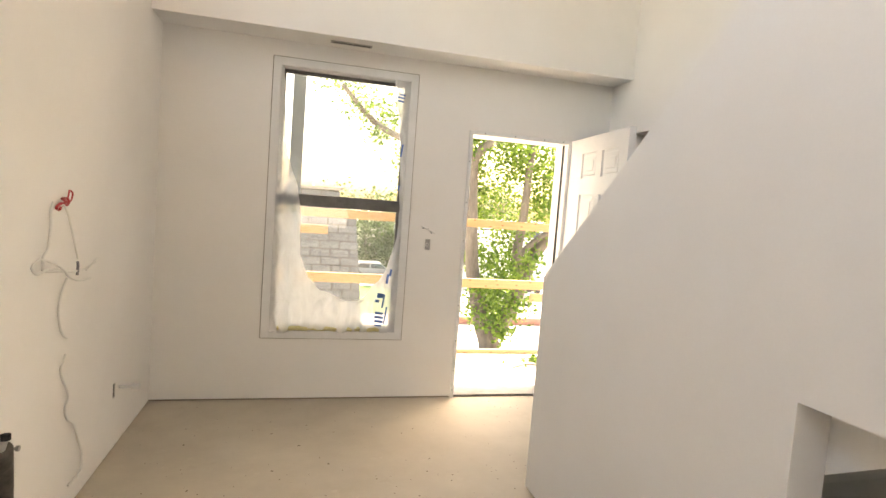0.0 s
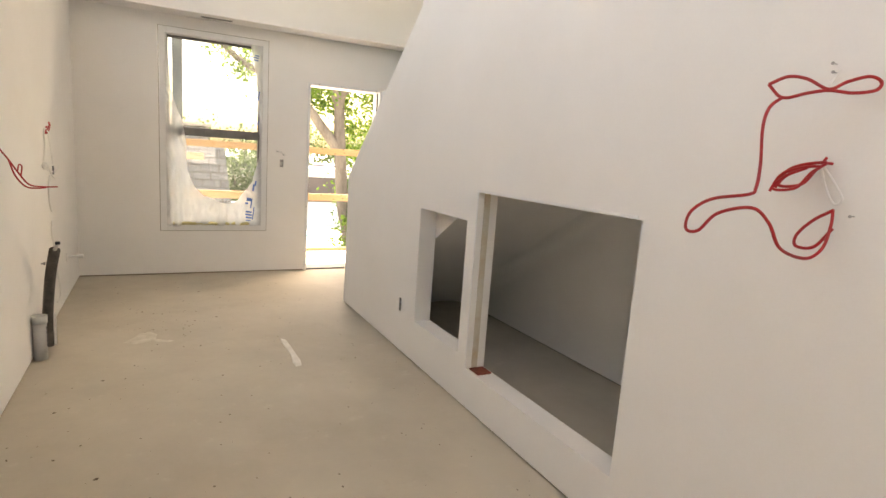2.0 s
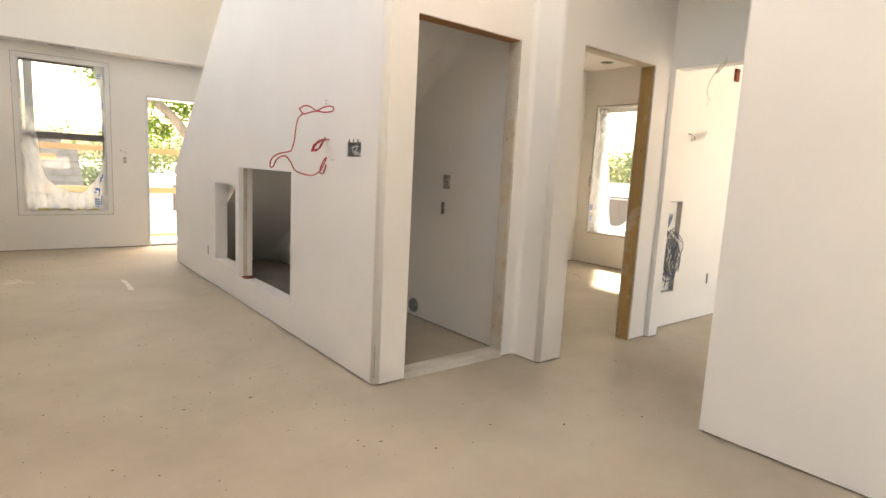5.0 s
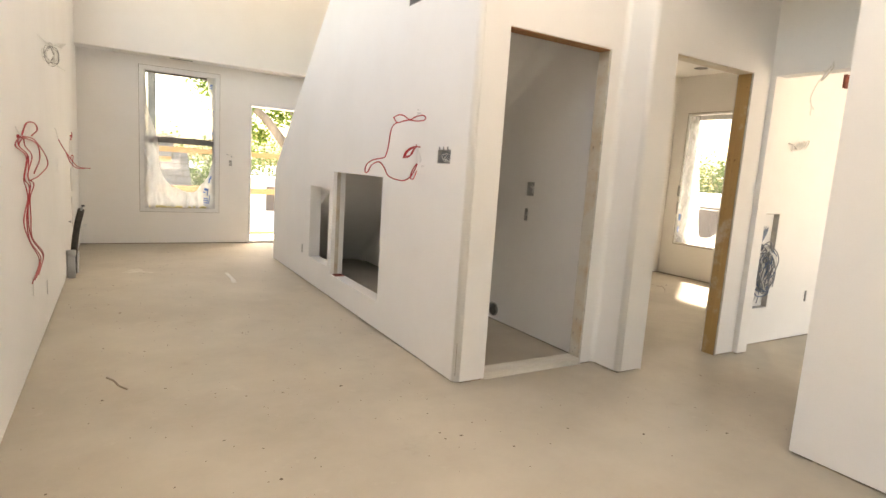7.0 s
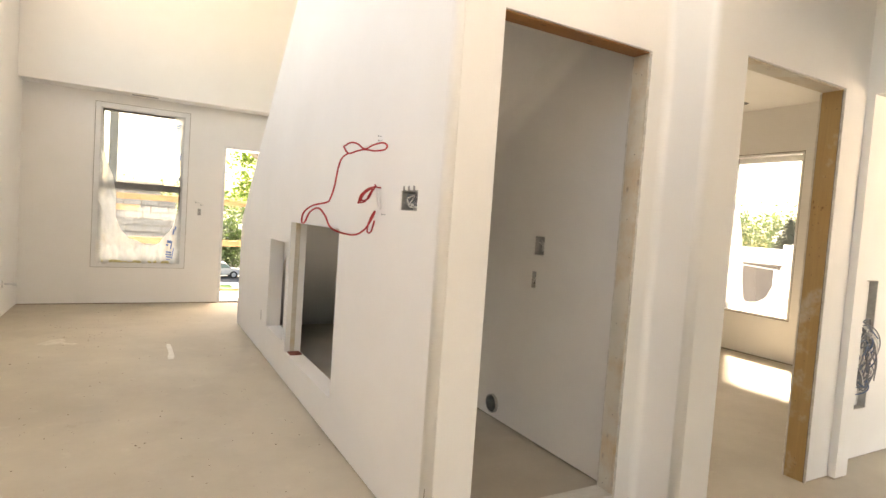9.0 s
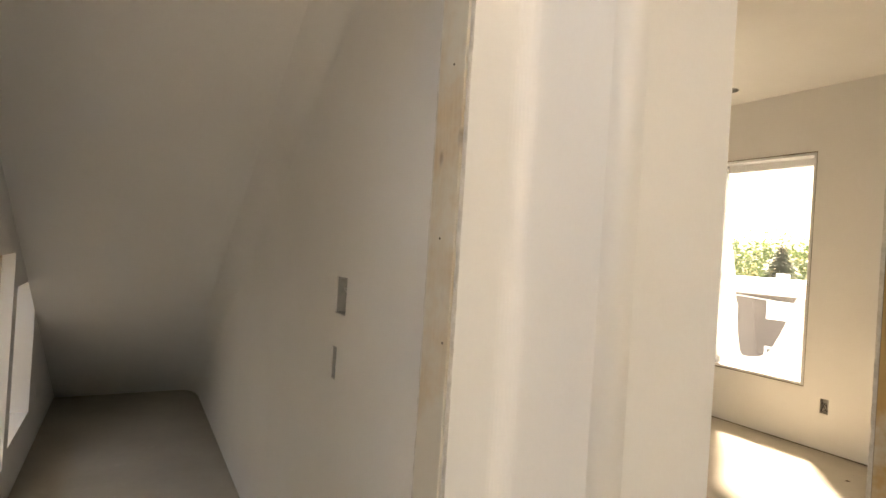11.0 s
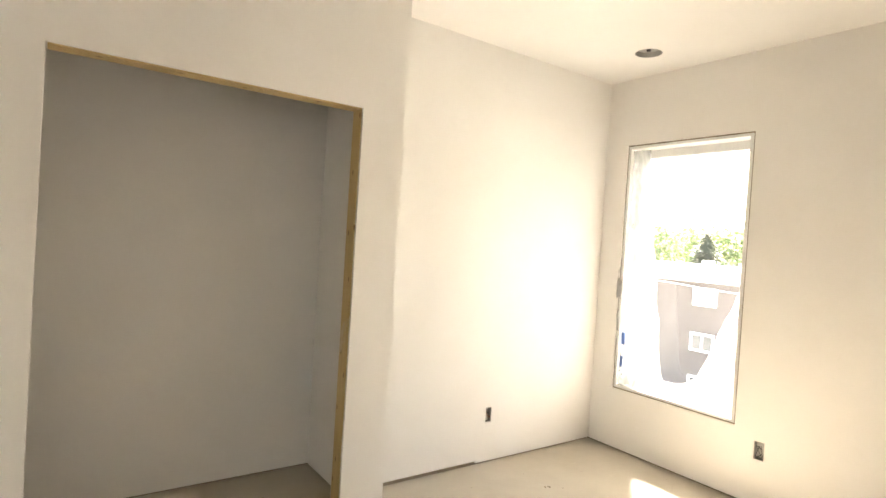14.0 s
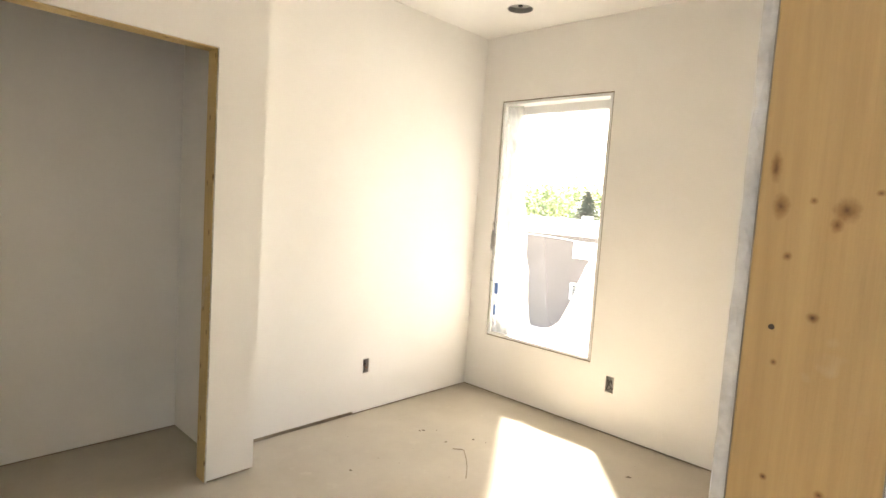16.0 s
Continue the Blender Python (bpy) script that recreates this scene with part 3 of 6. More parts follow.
SMALL = (0.487, 1.085, 0.28, 1.022)
BIG = (-0.712, 0.385, 0.223, 1.182)
wall("wall_stair", "x", XH, XH + 0.114, 0, 0, 0,
     outline=[(YC + 0.114, GAP), (2.61, GAP), (2.61, 1.13), (-1.33, 4.4), (YC + 0.114, 4.4)],
     holes=[SMALL, BIG, (1.312, 1.352, 0.28, 0.375), (-1.675, -1.515, 1.30, 1.385), (-1.26, -1.0, 2.335, 2.55)],
     label="off-white drywall stair wall with sloping top and two niches", plate=False)
tagged(finish("bottom_plate", boxes((XH + 0.012, XH + 0.10, YC + 0.12, 2.6, 0, 0.038)), PLATE), "dusty dark wooden bottom plate under the drywall", "trim", kind="structure")

wall("wall_closet", "y", YC, YC + 0.114, XH + 0.04, 2.92, TOP, doors=[(2.002, 2.805, 2.09)], label="off-white drywall wall with an unfinished closet doorway")
wall("wall_mid", "x", XM, XM + 0.114, YC + 0.116, YF, TOP, doors=[(2.75, 3.66, 2.09)],
     holes=[(-1.142, -1.052, 1.105, 1.215), (-1.088, -1.044, 0.905, 1.005),
            [(-0.74 + 0.062 * math.cos(a * math.pi / 12), 0.10 + 0.062 * math.sin(a * math.pi / 12)) for a in range(24)]],
     label="off-white drywall wall between closet and bedroom with cut-outs")


def rounded_end(name, label, outline):
    """An upright piece of drywall whose bullnose corner is part of its outline."""
    ob = finish(name, prism("z", GAP, TOP, outline), PAINT)
    for p in ob.data.polygons:
        p.use_smooth = p.area < 0.05 * TOP * 0.2 and abs(p.normal.z) < 0.5
    return tagged(ob, label, "wall", kind="structure")


def quarter(cx, cy, r, n=9):
    """Points of a quarter round from facing -x to facing -y."""
    return [(cx - r * math.cos(k * math.pi / 2 / n), cy - r * math.sin(k * math.pi / 2 / n)) for k in range(n + 1)]


rounded_end("wall_closet_corner", "off-white drywall corner with a rounded bead", [(XH, YC + 0.114)] + quarter(XH + 0.034, YC + 0.034, 0.034) + [(XH + 0.04, YC), (XH + 0.04, YC + 0.114)])
rounded_end("wall_stub", "off-white drywall wall end beside the bedroom doorway", [(2.92, YC + 0.112)] + quarter(2.92 + 0.034, YB + 0.034, 0.034) + [(3.128, YB), (3.128, YC + 0.112)])
tagged(finish("bottom_plate", boxes((2.935, 3.115, YB + 0.015, YC + 0.1, 0, 0.038)), PLATE), "dusty dark wooden bottom plate under the drywall", "trim", kind="structure")
ARC = [(2.92 - 0.035 + 0.035 * math.sin(k * math.pi / 16), YC - 0.035 + 0.035 * math.cos(k * math.pi / 16)) for k in range(9)]
tagged(finish("inside_corner", prism("z", GAP, TOP, ARC + [(2.9205, YC + 0.0005)]), PAINT), "off-white plaster fillet in the wall corner", "trim", kind="structure")
tagged(finish("corner_crack", boxes((XH + 0.0085, XH + 0.0105, YC + 0.0085, YC + 0.0105, 0.05, 0.25)), PLATE), "hairline crack up the rounded wall corner", "trim", kind="structure")

# bedroom and hall walls
wall("wall_bedroom_door", "y", YB, YB + 0.126, 3.128, XA + 0.12, TOP, doors=[(XD, 3.98, 2.09)], label="off-white drywall wall with an unfinished bedroom doorway")
PANEL = (4.46, 4.725, 0.31, 1.09)
wall("wall_panel", "y", -2.04, -1.996, XA + 0.12, XW, LOW, holes=[PANEL, (5.30, 5.335, 0.32, 0.42), (5.54, 5.575, 0.33, 0.43)], doors=[(5.63, 5.87, 0.17)],
     label="off-white drywall wall with an open cable panel")
tagged(finish("wall_panel_back", boxes((XA + 0.12, XW, -1.996, -1.99, 0, LOW)), PAINT), "plain drywall back of the panel wall", "wall", kind="structure")
wall("wall_hall_end", "x", XA, XA + 0.12, YN, YB, TOP, doors=[(-3.10, -2.16, 2.09)], label="off-white drywall hall end wall with a wide opening")
wall("wall_hall_south", "y", YN - 0.114, YN, XN, XA + 0.12, TOP, label="off-white drywall hall side wall")
wall("wall_kitchen", "x", XN, XN + 0.114, YS, YN - 0.114, TOP, label="off-white drywall partition wall")
# the openings in these two closing walls are unseen, sized to brighten the rooms
wall("wall_south", "y", YS - 0.15, YS, XL, XN + 0.114, TOP, holes=[(0.4, 1.8, 0.7, 2.4)], label="off-white drywall closing wall with an unseen opening added for light")
wall("wall_room_south", "y", -5.2, -5.1, XA + 0.12, XW, LOW, holes=[(4.6, 6.6, 0.25, 2.35)], label="off-white drywall closing wall with an unseen opening added for light")
wall("wall_room_return", "x", 6.40, 6.50, -2.95, -2.043, LOW, label="off-white drywall wall at the end of the panel room")
tagged(finish("wall_room_return_side", boxes((6.50, XW, -2.95, -2.85, 0, LOW)), PAINT), "plain drywall closing wall", "wall", kind="structure")
wall("wall_room_west", "x", XA, XA + 0.12, -5.2, YN - 0.114, LOW, label="off-white drywall closing wall")
WIN2 = (-0.365, 0.551, 0.449, 2.264)
wall("wall_east", "x", XW, XW + 0.26, -5.2, 1.6, LOW + 0.15, holes=[WIN2, (-0.545, -0.485, 0.283, 0.393)], label="off-white drywall outer wall with window openings")
C2 = (3.351, 4.642, 2.11)
wall("wall_bedroom_closet", "y", 0.468, 0.582, XM + 0.114, 4.888, LOW, doors=[C2], label="off-white drywall closet front with a wide unfinished opening")
wall("wall_closet_return", "x", 4.782, 4.888, 0.582, 1.237, LOW, label="off-white drywall closet side wall")
wall("wall_closet_back", "y", 1.237, 1.36, XM + 0.114, 4.888, LOW, label="off-white drywall closet back wall")
wall("wall_bedroom_north", "y", 0.74, 0.86, 4.888, XW, LOW, doors=[(4.90, 5.75, 0.026)], holes=[(5.814, 5.864, 0.275, 0.375)], label="off-white drywall bedroom wall with a ragged foot")
tagged(finish("wall_bedroom_outer", boxes((4.888, XW, 0.86, 0.89, 0, LOW)), PAINT), "plain back of the bedroom wall", "wall", kind="structure")
tagged(finish("wall_left_outer", prism("x", XL - 0.19, XL - 0.15, [(YS, 0), (YF + 0.2, 0), (YF + 0.2, TOP), (YS, TOP)], [HIGH, WEST]), PAINT), "plain back of the left wall", "wall", kind="structure")

# coat closet behind the open front door; its dark is put into the wall colour
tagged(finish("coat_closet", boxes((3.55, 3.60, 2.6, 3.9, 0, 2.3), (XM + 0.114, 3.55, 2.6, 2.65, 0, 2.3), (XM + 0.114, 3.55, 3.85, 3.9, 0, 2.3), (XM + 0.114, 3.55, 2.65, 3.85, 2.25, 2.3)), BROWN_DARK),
       "coat closet beside the stair, walls coloured dark brown for its lack of light", "closet", kind="structure")

# stair: steps above, a smooth sloping soffit below
bm = bmesh.new()
y, z = 2.60, 0.0
pts = []
for i in range(15):
    pts += [(y, z), (y, z + 0.18)]
    z += 0.18
    y -= 0.265
top_z = z
soffit_line = [(-1.776, 2.285), (-1.30, 2.285), (2.44, 0.0)]
outline = [(2.44, 0.0)] + pts + [(-1.776, top_z)] + soffit_line[:2]
stair = finish("stair", prism("x", XH + 0.116, XM - 0.002, outline), PAINT)
tagged(stair, "off-white boxed stair with a plastered sloping underside", "stair", kind="structure")
bm = bmesh.new()
ends = [((-1.776, 2.285), (0.0, -1.0)), ((-1.30, 2.285), (-0.279, -0.960)), ((2.44, 0.0), (-0.5214, -0.8533))]
rows = []
for (y, z), (ny, nz) in ends:
    rows.append([bm.verts.new((XM - 0.0006 - 0.11 * (1 - math.sin(q)), y + ny * (0.0006 + 0.11 * (1 - math.cos(q))), z + nz * (0.0006 + 0.11 * (1 - math.cos(q))))) for q in [k * math.pi / 20 for k in range(11)]])
for A, B in zip(rows, rows[1:]):
    for k in range(10):
        bm.faces.new((A[k], A[k + 1], B[k + 1], B[k]))
tagged(finish("soffit_fillet", bm, PAINT, None, True), "plastered fillet where the stair's underside meets the wall", "trim", kind="structure")


# ---------------------------------------------------------------- rough door frames
def jambs(name, label, axis, w0, w1, u0, u1, top, mats, left=True, right=True, head=True, proud=0.006):
    """Bare studs lining an opening through a wall that lies between w0 and w1."""
    fr = thing(name, label, "door frame", *( ((u0 + u1) / 2, (w0 + w1) / 2, 0) if axis == "y" else ((w0 + w1) / 2, (u0 + u1) / 2, 0)), kind="structure")
    a, b = w0 + 0.0135, w1 - 0.0135
    def put(n, ua, ub, za, zb, m, lab):
        if axis == "y":
            board(n, ua, ub, a, b, za, zb, m, fr, lab)
        else:
            board(n, a, b, ua, ub, za, zb, m, fr, lab)
    if left:
        put("stud", u0 - 0.03, u0 + proud, 0.002, top, mats[0], "bare pine stud with knots")
    if right:
        put("stud", u1 - proud, u1 + 0.03, 0.002, top, mats[1], "bare pine stud with knots and nail heads")
    if head:
        put("header", u0 + proud, u1 - proud, top - proud, top + 0.03, mats[2], "bare wooden header board")
    return fr


f1 = jambs("door_frame_1", "rough pine door frame of the closet under the stair", "y", YC, YC + 0.114, 2.002, 2.805, 2.09, (PINE_PALE, PINE_PALE, PINE_HEAD))
board("sill_board", 2.008, 2.799, YC + 0.002, YC + 0.112, 0.0, 0.045, SILL, f1, "pale plaster-dusted sill board", 0.004)
f2 = jambs("door_frame_2", "rough pine door frame of the bedroom", "y", YB, YB + 0.126, XD, 3.98, 2.09, (PINE_PALE, PINE_KNOTTY, PINE_PALE))
for fr_, xx, yy0, side_ in ((f2, 3.974, YB + 0.063, -1), (f2, XD + 0.006, YB + 0.063, 1), (f1, 2.799, YC + 0.057, -1)):
    rn = random.Random(int(xx * 1000))
    for zz in (0.09, 0.12, 0.42, 0.66, 0.86, 1.13, 1.36, 1.62, 1.98, 2.03):
        wpart("nail_head", cyl(bmesh.new(), (xx, yy0 + rn.uniform(-0.03, 0.03), zz + rn.uniform(-0.03, 0.03)), 0.0022, 0.0018, "x", 10), BROWN_DARK, fr_)
f3 = jambs("door_frame_3", "rough pine frame of the bedroom closet opening", "y", 0.468, 0.582, C2[0], C2[1], C2[2], (PINE, PINE_LIGHT, PINE_LIGHT), left=False)
f4 = thing("niche_frame", "plaster-smeared pine stud in the wide niche", "niche frame", XH + 0.05, 0.38, 0.27, kind="structure")
board("stud", XH + 0.034, XH + 0.066, 0.376, 0.42, 0.226, 1.182, PINE_PALE, f4)
board("corner_bead", XH - 0.0025, XH + 0.012, BIG[0] + 0.02, BIG[1] + 0.015, 1.1835, 1.1955, TRIM_WHITE, f4, "white metal corner bead", 0.001)
board("corner_bead", XH - 0.0025, XH + 0.012, BIG[1] + 0.0005, BIG[1] + 0.0125, BIG[2] + 0.01, 1.183, TRIM_WHITE, f4, "white metal corner bead", 0.001)


# ---------------------------------------------------------------- windows and front door
def rect_frame(axis, w0, w1, u0, u1, z0, z1, t, bevel=0.003):
    """Four mitred-looking bars round a rectangle: sides run through, head and sill sit between."""
    bars = [(u0, u0 + t, z0, z1), (u1 - t, u1, z0, z1), (u0 + t, u1 - t, z1 - t, z1), (u0 + t, u1 - t, z0, z0 + t)]
    bm = bmesh.new()
    for a, b, c, d in bars:
        if axis == "y":
            box(bm, a, b, w0, w1, c, d, bevel)
        else:
            box(bm, w0, w1, a, b, c, d, bevel)
    return bm


w1 = thing("window_1", "tall single-hung window with grey aluminium sashes in a white frame", "window", 0.83, YF + 0.1, 0.44, kind="structure")
u0, u1, z0, z1 = WIN1
wpart("window_frame", rect_frame("y", YF - 0.003, YF + 0.015, u0 + 0.005, u1 - 0.005, z0 + 0.005, z1 - 0.005, 0.054), TRIM_WHITE, w1, "white flat window surround")
# solid dark strip that draws the shadow line round the surround
wpart("shadow_gap", rect_frame("y", YF + 0.006, YF + 0.012, u0 + 0.0005, u1 - 0.0005, z0 + 0.0005, z1 - 0.0005, 0.012, 0), PLATE, w1, "dark strip standing for the shadow line round the frame")
wpart("window_frame", rect_frame("y", YF + 0.015, YF + 0.13, u0 + 0.02, u1 - 0.02, z0 + 0.02, z1 - 0.02, 0.045), TRIM_WHITE, w1, "white inner jamb lining")
ax0, ax1, az0, az1 = u0 + 0.065, u1 - 0.065, z0 + 0.065, z1 - 0.065
wpart("sash", rect_frame("y", YF + 0.085, YF + 0.115, ax0, ax1, 1.40, az1, 0.024), ALU, w1, "grey aluminium upper sash")
wpart("sash", rect_frame("y", YF + 0.05, YF + 0.083, ax0, ax1, az0, 1.462, 0.030), ALU, w1, "grey aluminium lower sash")
wpart("meeting_rail", boxes((ax0 + 0.002, ax1 - 0.002, YF + 0.036, YF + 0.05, 1.385, 1.468), bevel=0.004), ALU, w1, "grey aluminium meeting rail")
wpart("sash_lock", boxes((0.80, 0.86, YF + 0.02, YF + 0.036, 1.425, 1.45), bevel=0.004), ALU, w1)
for n, za, zb, yy in (("pane", 1.43, az1 - 0.02, YF + 0.10), ("pane", az0 + 0.03, 1.39, YF + 0.067)):
    # this pane's milky haze imitates glare from the sky
    p = wpart(n, boxes((ax0 + 0.02, ax1 - 0.02, yy - 0.002, yy + 0.002, za, zb)), GLASS_GLARE, w1, "window glass with sky glare added as haze")
    p.visible_shadow = False

w2 = thing("window_2", "tall fixed window in a white vinyl frame", "window", XW + 0.1, 0.15, 0.44, kind="structure")
u0, u1, z0, z1 = WIN2
wpart("window_frame", rect_frame("x", XW + 0.004, XW + 0.12, u0 + 0.0095, u1 - 0.0095, z0 + 0.0095, z1 - 0.0095, 0.020), TRIM_WHITE, w2, "white jamb lining")
# same strip here, its brown standing for shade beside the lining
wpart("shadow_gap", rect_frame("x", XW + 0.010, XW + 0.016, u0 + 0.0005, u1 - 0.0005, z0 + 0.0005, z1 - 0.0005, 0.0090, 0), PLATE, w2, "dark strip standing for the shadow line round the frame")
wpart("window_frame", rect_frame("x", XW + 0.12, XW + 0.19, u0 + 0.01, u1 - 0.01, z0 + 0.01, z1 - 0.01, 0.078), TRIM_WHITE, w2, "white vinyl window frame")
wpart("gasket", rect_frame("x", XW + 0.150, XW + 0.158, u0 + 0.084, u1 - 0.084, z0 + 0.084, z1 - 0.084, 0.006, 0), BLACK, w2, "thin dark glazing gasket")
p = wpart("pane", boxes((XW + 0.160, XW + 0.164, u0 + 0.085, u1 - 0.085, z0 + 0.085, z1 - 0.085)), GLASS, w2, "clear window glass")
p.visible_shadow = False

d1 = thing("door_1", "white six-panel front door standing open into the room", "door", 2.60, YF - 0.01, 0.01, kind="structure")
TIP = Vector((-0.085, -0.996, 0)).normalized()
DM = Matrix(((TIP.x, -TIP.y, 0, 2.595), (TIP.y, TIP.x, 0, YF - 0.005), (0, 0, 1, 0.012), (0, 0, 0, 1)))
DW, DH, DT = 0.915, 2.02, 0.044
leaf_panels = [(a, b, c, d) for a, b in ((0.225, 0.468), (0.558, 0.803)) for c, d in ((1.725, 1.905), (0.96, 1.605), (0.20, 0.83))]


def door_part(name, bm, material, parent, label=""):
    bmesh.ops.transform(bm, matrix=DM, verts=bm.verts)
    return wpart(name, bm, material, parent, label)


leaf = door_part("leaf", prism("y", -DT / 2, DT / 2, [(0, 0), (DW, 0), (DW, DH), (0, DH)], leaf_panels), DOOR_WHITE, d1, "white moulded door leaf")
for pa, pb, pc, pd in leaf_panels:
    bm = boxes((pa, pb, -DT / 2 + 0.013, DT / 2 - 0.013, pc, pd))
    box(bm, pa + 0.018, pb - 0.018, -DT / 2 + 0.006, DT / 2 - 0.006, pc + 0.018, pd - 0.018, 0.006)
    box(bm, pa + 0.05, pb - 0.05, -DT / 2 + 0.002, DT / 2 - 0.002, pc + 0.05, pd - 0.05, 0.004)
    door_part("panel", bm, DOOR_WHITE, leaf)
for hz in (0.25, 1.0, 1.8):
    door_part("hinge", cyl(bmesh.new(), (-0.008, -DT / 2 - 0.004, hz), 0.008, 0.10, "z", 10), STEEL, d1, "steel butt hinge")
door_part("knob_hole", ring(bmesh.new(), (DW - 0.065, 0, 0.95), 0.020, 0.027, DT + 0.004, "y", 20), STEEL, d1)
fr = thing("door_frame", "white painted front door frame with screw heads", "door frame", 2.16, YF + 0.1, 0, kind="structure")
wpart("jamb", boxes((DOOR1[0] + 0.002, DOOR1[0] + 0.03, YF - 0.004, YF + 0.21, 0.0, DOOR1[2] - 0.002), bevel=0.003), TRIM_WHITE, fr)
wpart("jamb", boxes((DOOR1[1] - 0.03, DOOR1[1] - 0.002, YF - 0.004, YF + 0.21, 0.0, DOOR1[2] - 0.002), bevel=0.003), TRIM_WHITE, fr)
wpart("head", boxes((DOOR1[0] + 0.03, DOOR1[1] - 0.03, YF - 0.004, YF + 0.21, DOOR1[2] - 0.03, DOOR1[2] - 0.002), bevel=0.003), TRIM_WHITE, fr)
wpart("weatherstrip", boxes((DOOR1[1] - 0.040, DOOR1[1] - 0.030, YF + 0.06, YF + 0.075, 0.01, DOOR1[2] - 0.03)), BLACK, fr, "black rubber weatherstrip")
wpart("threshold", boxes((DOOR1[0] + 0.03, DOOR1[1] - 0.03, YF + 0.01, YF + 0.24, 0.0, 0.018), bevel=0.005), ALU, fr, "grey aluminium threshold")
for zz in (0.05, 0.2, 0.45, 0.72, 0.98, 1.22, 1.5, 1.8):
    wpart("screw", cyl(bmesh.new(), (DOOR1[0] + 0.014, YF - 0.005, zz + 0.01 * math.sin(zz * 40)), 0.005, 0.004, "y", 8), STEEL, fr)
for xx in (1.86, 2.1, 2.34, 2.5):
    wpart("screw", cyl(bmesh.new(), (xx, YF - 0.005, DOOR1[2] - 0.015), 0.005, 0.004, "y", 8), STEEL, fr)


# ---------------------------------------------------------------- outdoors
GZ = -5.2
ground = finish("ground", boxes((-600, 600, -600, 600, GZ - 0.5, GZ)), CONCRETE_OUT)
tagged(ground, "pale sunlit concrete yard reaching the horizon", "ground", kind="structure")
tagged(finish("road", boxes((-200, 200, 46, 56, GZ, GZ + 0.02)), ASPHALT), "grey asphalt street beyond the yard", "road", kind="structure")
tagged(finish("lawn", boxes((-30, 7.5, 33, 44, GZ, GZ + 0.06)), GRASS), "green lawn beside the street", "lawn", kind="structure")
tagged(finish("outer_wall", boxes((-9, XL - 0.19, YF - 0.05, YF + 0.15, GZ, 6.5), (XM + 0.12, XW + 0.26, YF - 0.05, YF + 0.15, GZ, 6.5), (XL - 0.19, XM + 0.12, YF, YF + 0.2, GZ, -0.25),
       (XW - 0.02, XW + 0.24, 1.6, YF - 0.05, GZ, 6.5), (XW + 0.0, XW + 0.24, -5.2, 1.6, GZ, -0.25)), WHITE_SIDING), "pale siding of the building's outer walls", "wall", kind="structure")

# deck with a temporary lumber railing
deck = thing("deck", "pale deck with a temporary lumber guard rail", "deck", 1.4, 4.9, -0.3, kind="structure")
wpart("deck_floor", boxes((-2.2, 4.2, YF + 0.2, 5.56, -0.24, -0.06), bevel=0.01), DECKING, deck, "pale weathered deck surface")
wpart("deck_post", boxes((0.455, 0.55, 4.42, 4.515, -0.06, 2.62), bevel=0.006), GREY_POST, deck, "blue-grey painted post")
board("bottom_rail", -2.1, 4.1, 5.46, 5.50, -0.15, -0.06 + 0.045, LUMBER, deck, "fresh lumber kick board")
board("rail", -2.1, 4.1, 5.46, 5.50, 1.272, 1.358, LUMBER, deck, "fresh lumber rail")
board("rail", -2.1, 4.1, 5.465, 5.503, 0.640, 0.735, LUMBER, deck, "fresh lumber rail")
board("rail_block", 0.40, 0.82, 5.42, 5.458, 1.112, 1.197, LUMBER, deck, "short lumber offcut")
board("rail_block", 2.98, 3.4, 5.42, 5.458, 0.515, 0.605, LUMBER, deck, "short lumber offcut")
for px in (-2.0, 3.55):
    board("rail_post", px, px + 0.089, 5.503, 5.592, -0.24, 1.38, LUMBER, deck, "lumber post")
# unseen overhang, added to stop direct sun entering by the door
wpart("overhang", boxes((-3.0, 5.0, YF + 0.2, 5.65, 2.62, 2.80), bevel=0.01), WHITE_SIDING, deck, "unseen white overhang added to keep sun off the door")

# cut twig on the deck
tw = thing("twig", "leafy cut twig lying on the deck", "twig", 2.9, 5.0, -0.06)
wpart("stem", wire_mesh([(2.62, 4.92, -0.05), (2.8, 4.98, -0.035), (3.0, 4.95, -0.04), (3.1, 5.02, -0.05)], 0.006), BARK, tw)


def leaf_cloud(bm, centre, radius, count, size, rng, flat=0.8):
    """Many small folded leaves scattered round a centre."""
    c = Vector(centre)
    for _ in range(count):
        d = Vector((rng.gauss(0, 1), rng.gauss(0, 1), rng.gauss(0, flat)))
        p = c + d * radius * 0.5
        u = Vector((rng.gauss(0, 1), rng.gauss(0, 1), rng.gauss(0, 0.7))).normalized()
        w = u.cross(Vector((rng.gauss(0, 1), rng.gauss(0, 1), rng.gauss(0, 1)))).normalized()
        s = size * rng.uniform(0.6, 1.25)
        n = u.cross(w)
        v = [bm.verts.new(q) for q in (p, p + u * s * 0.5 + w * s * 0.42 + n * s * 0.12, p + u * s, p + u * s * 0.5 - w * s * 0.42 + n * s * 0.12)]
        bm.faces.new((v[0], v[1], v[2]))
        bm.faces.new((v[0], v[2], v[3]))
    return bm


rng = random.Random(7)
wpart("leaves", leaf_cloud(bmesh.new(), (2.9, 4.97, -0.02), 0.28, 40, 0.07, rng, 0.12), LEAF, tw)

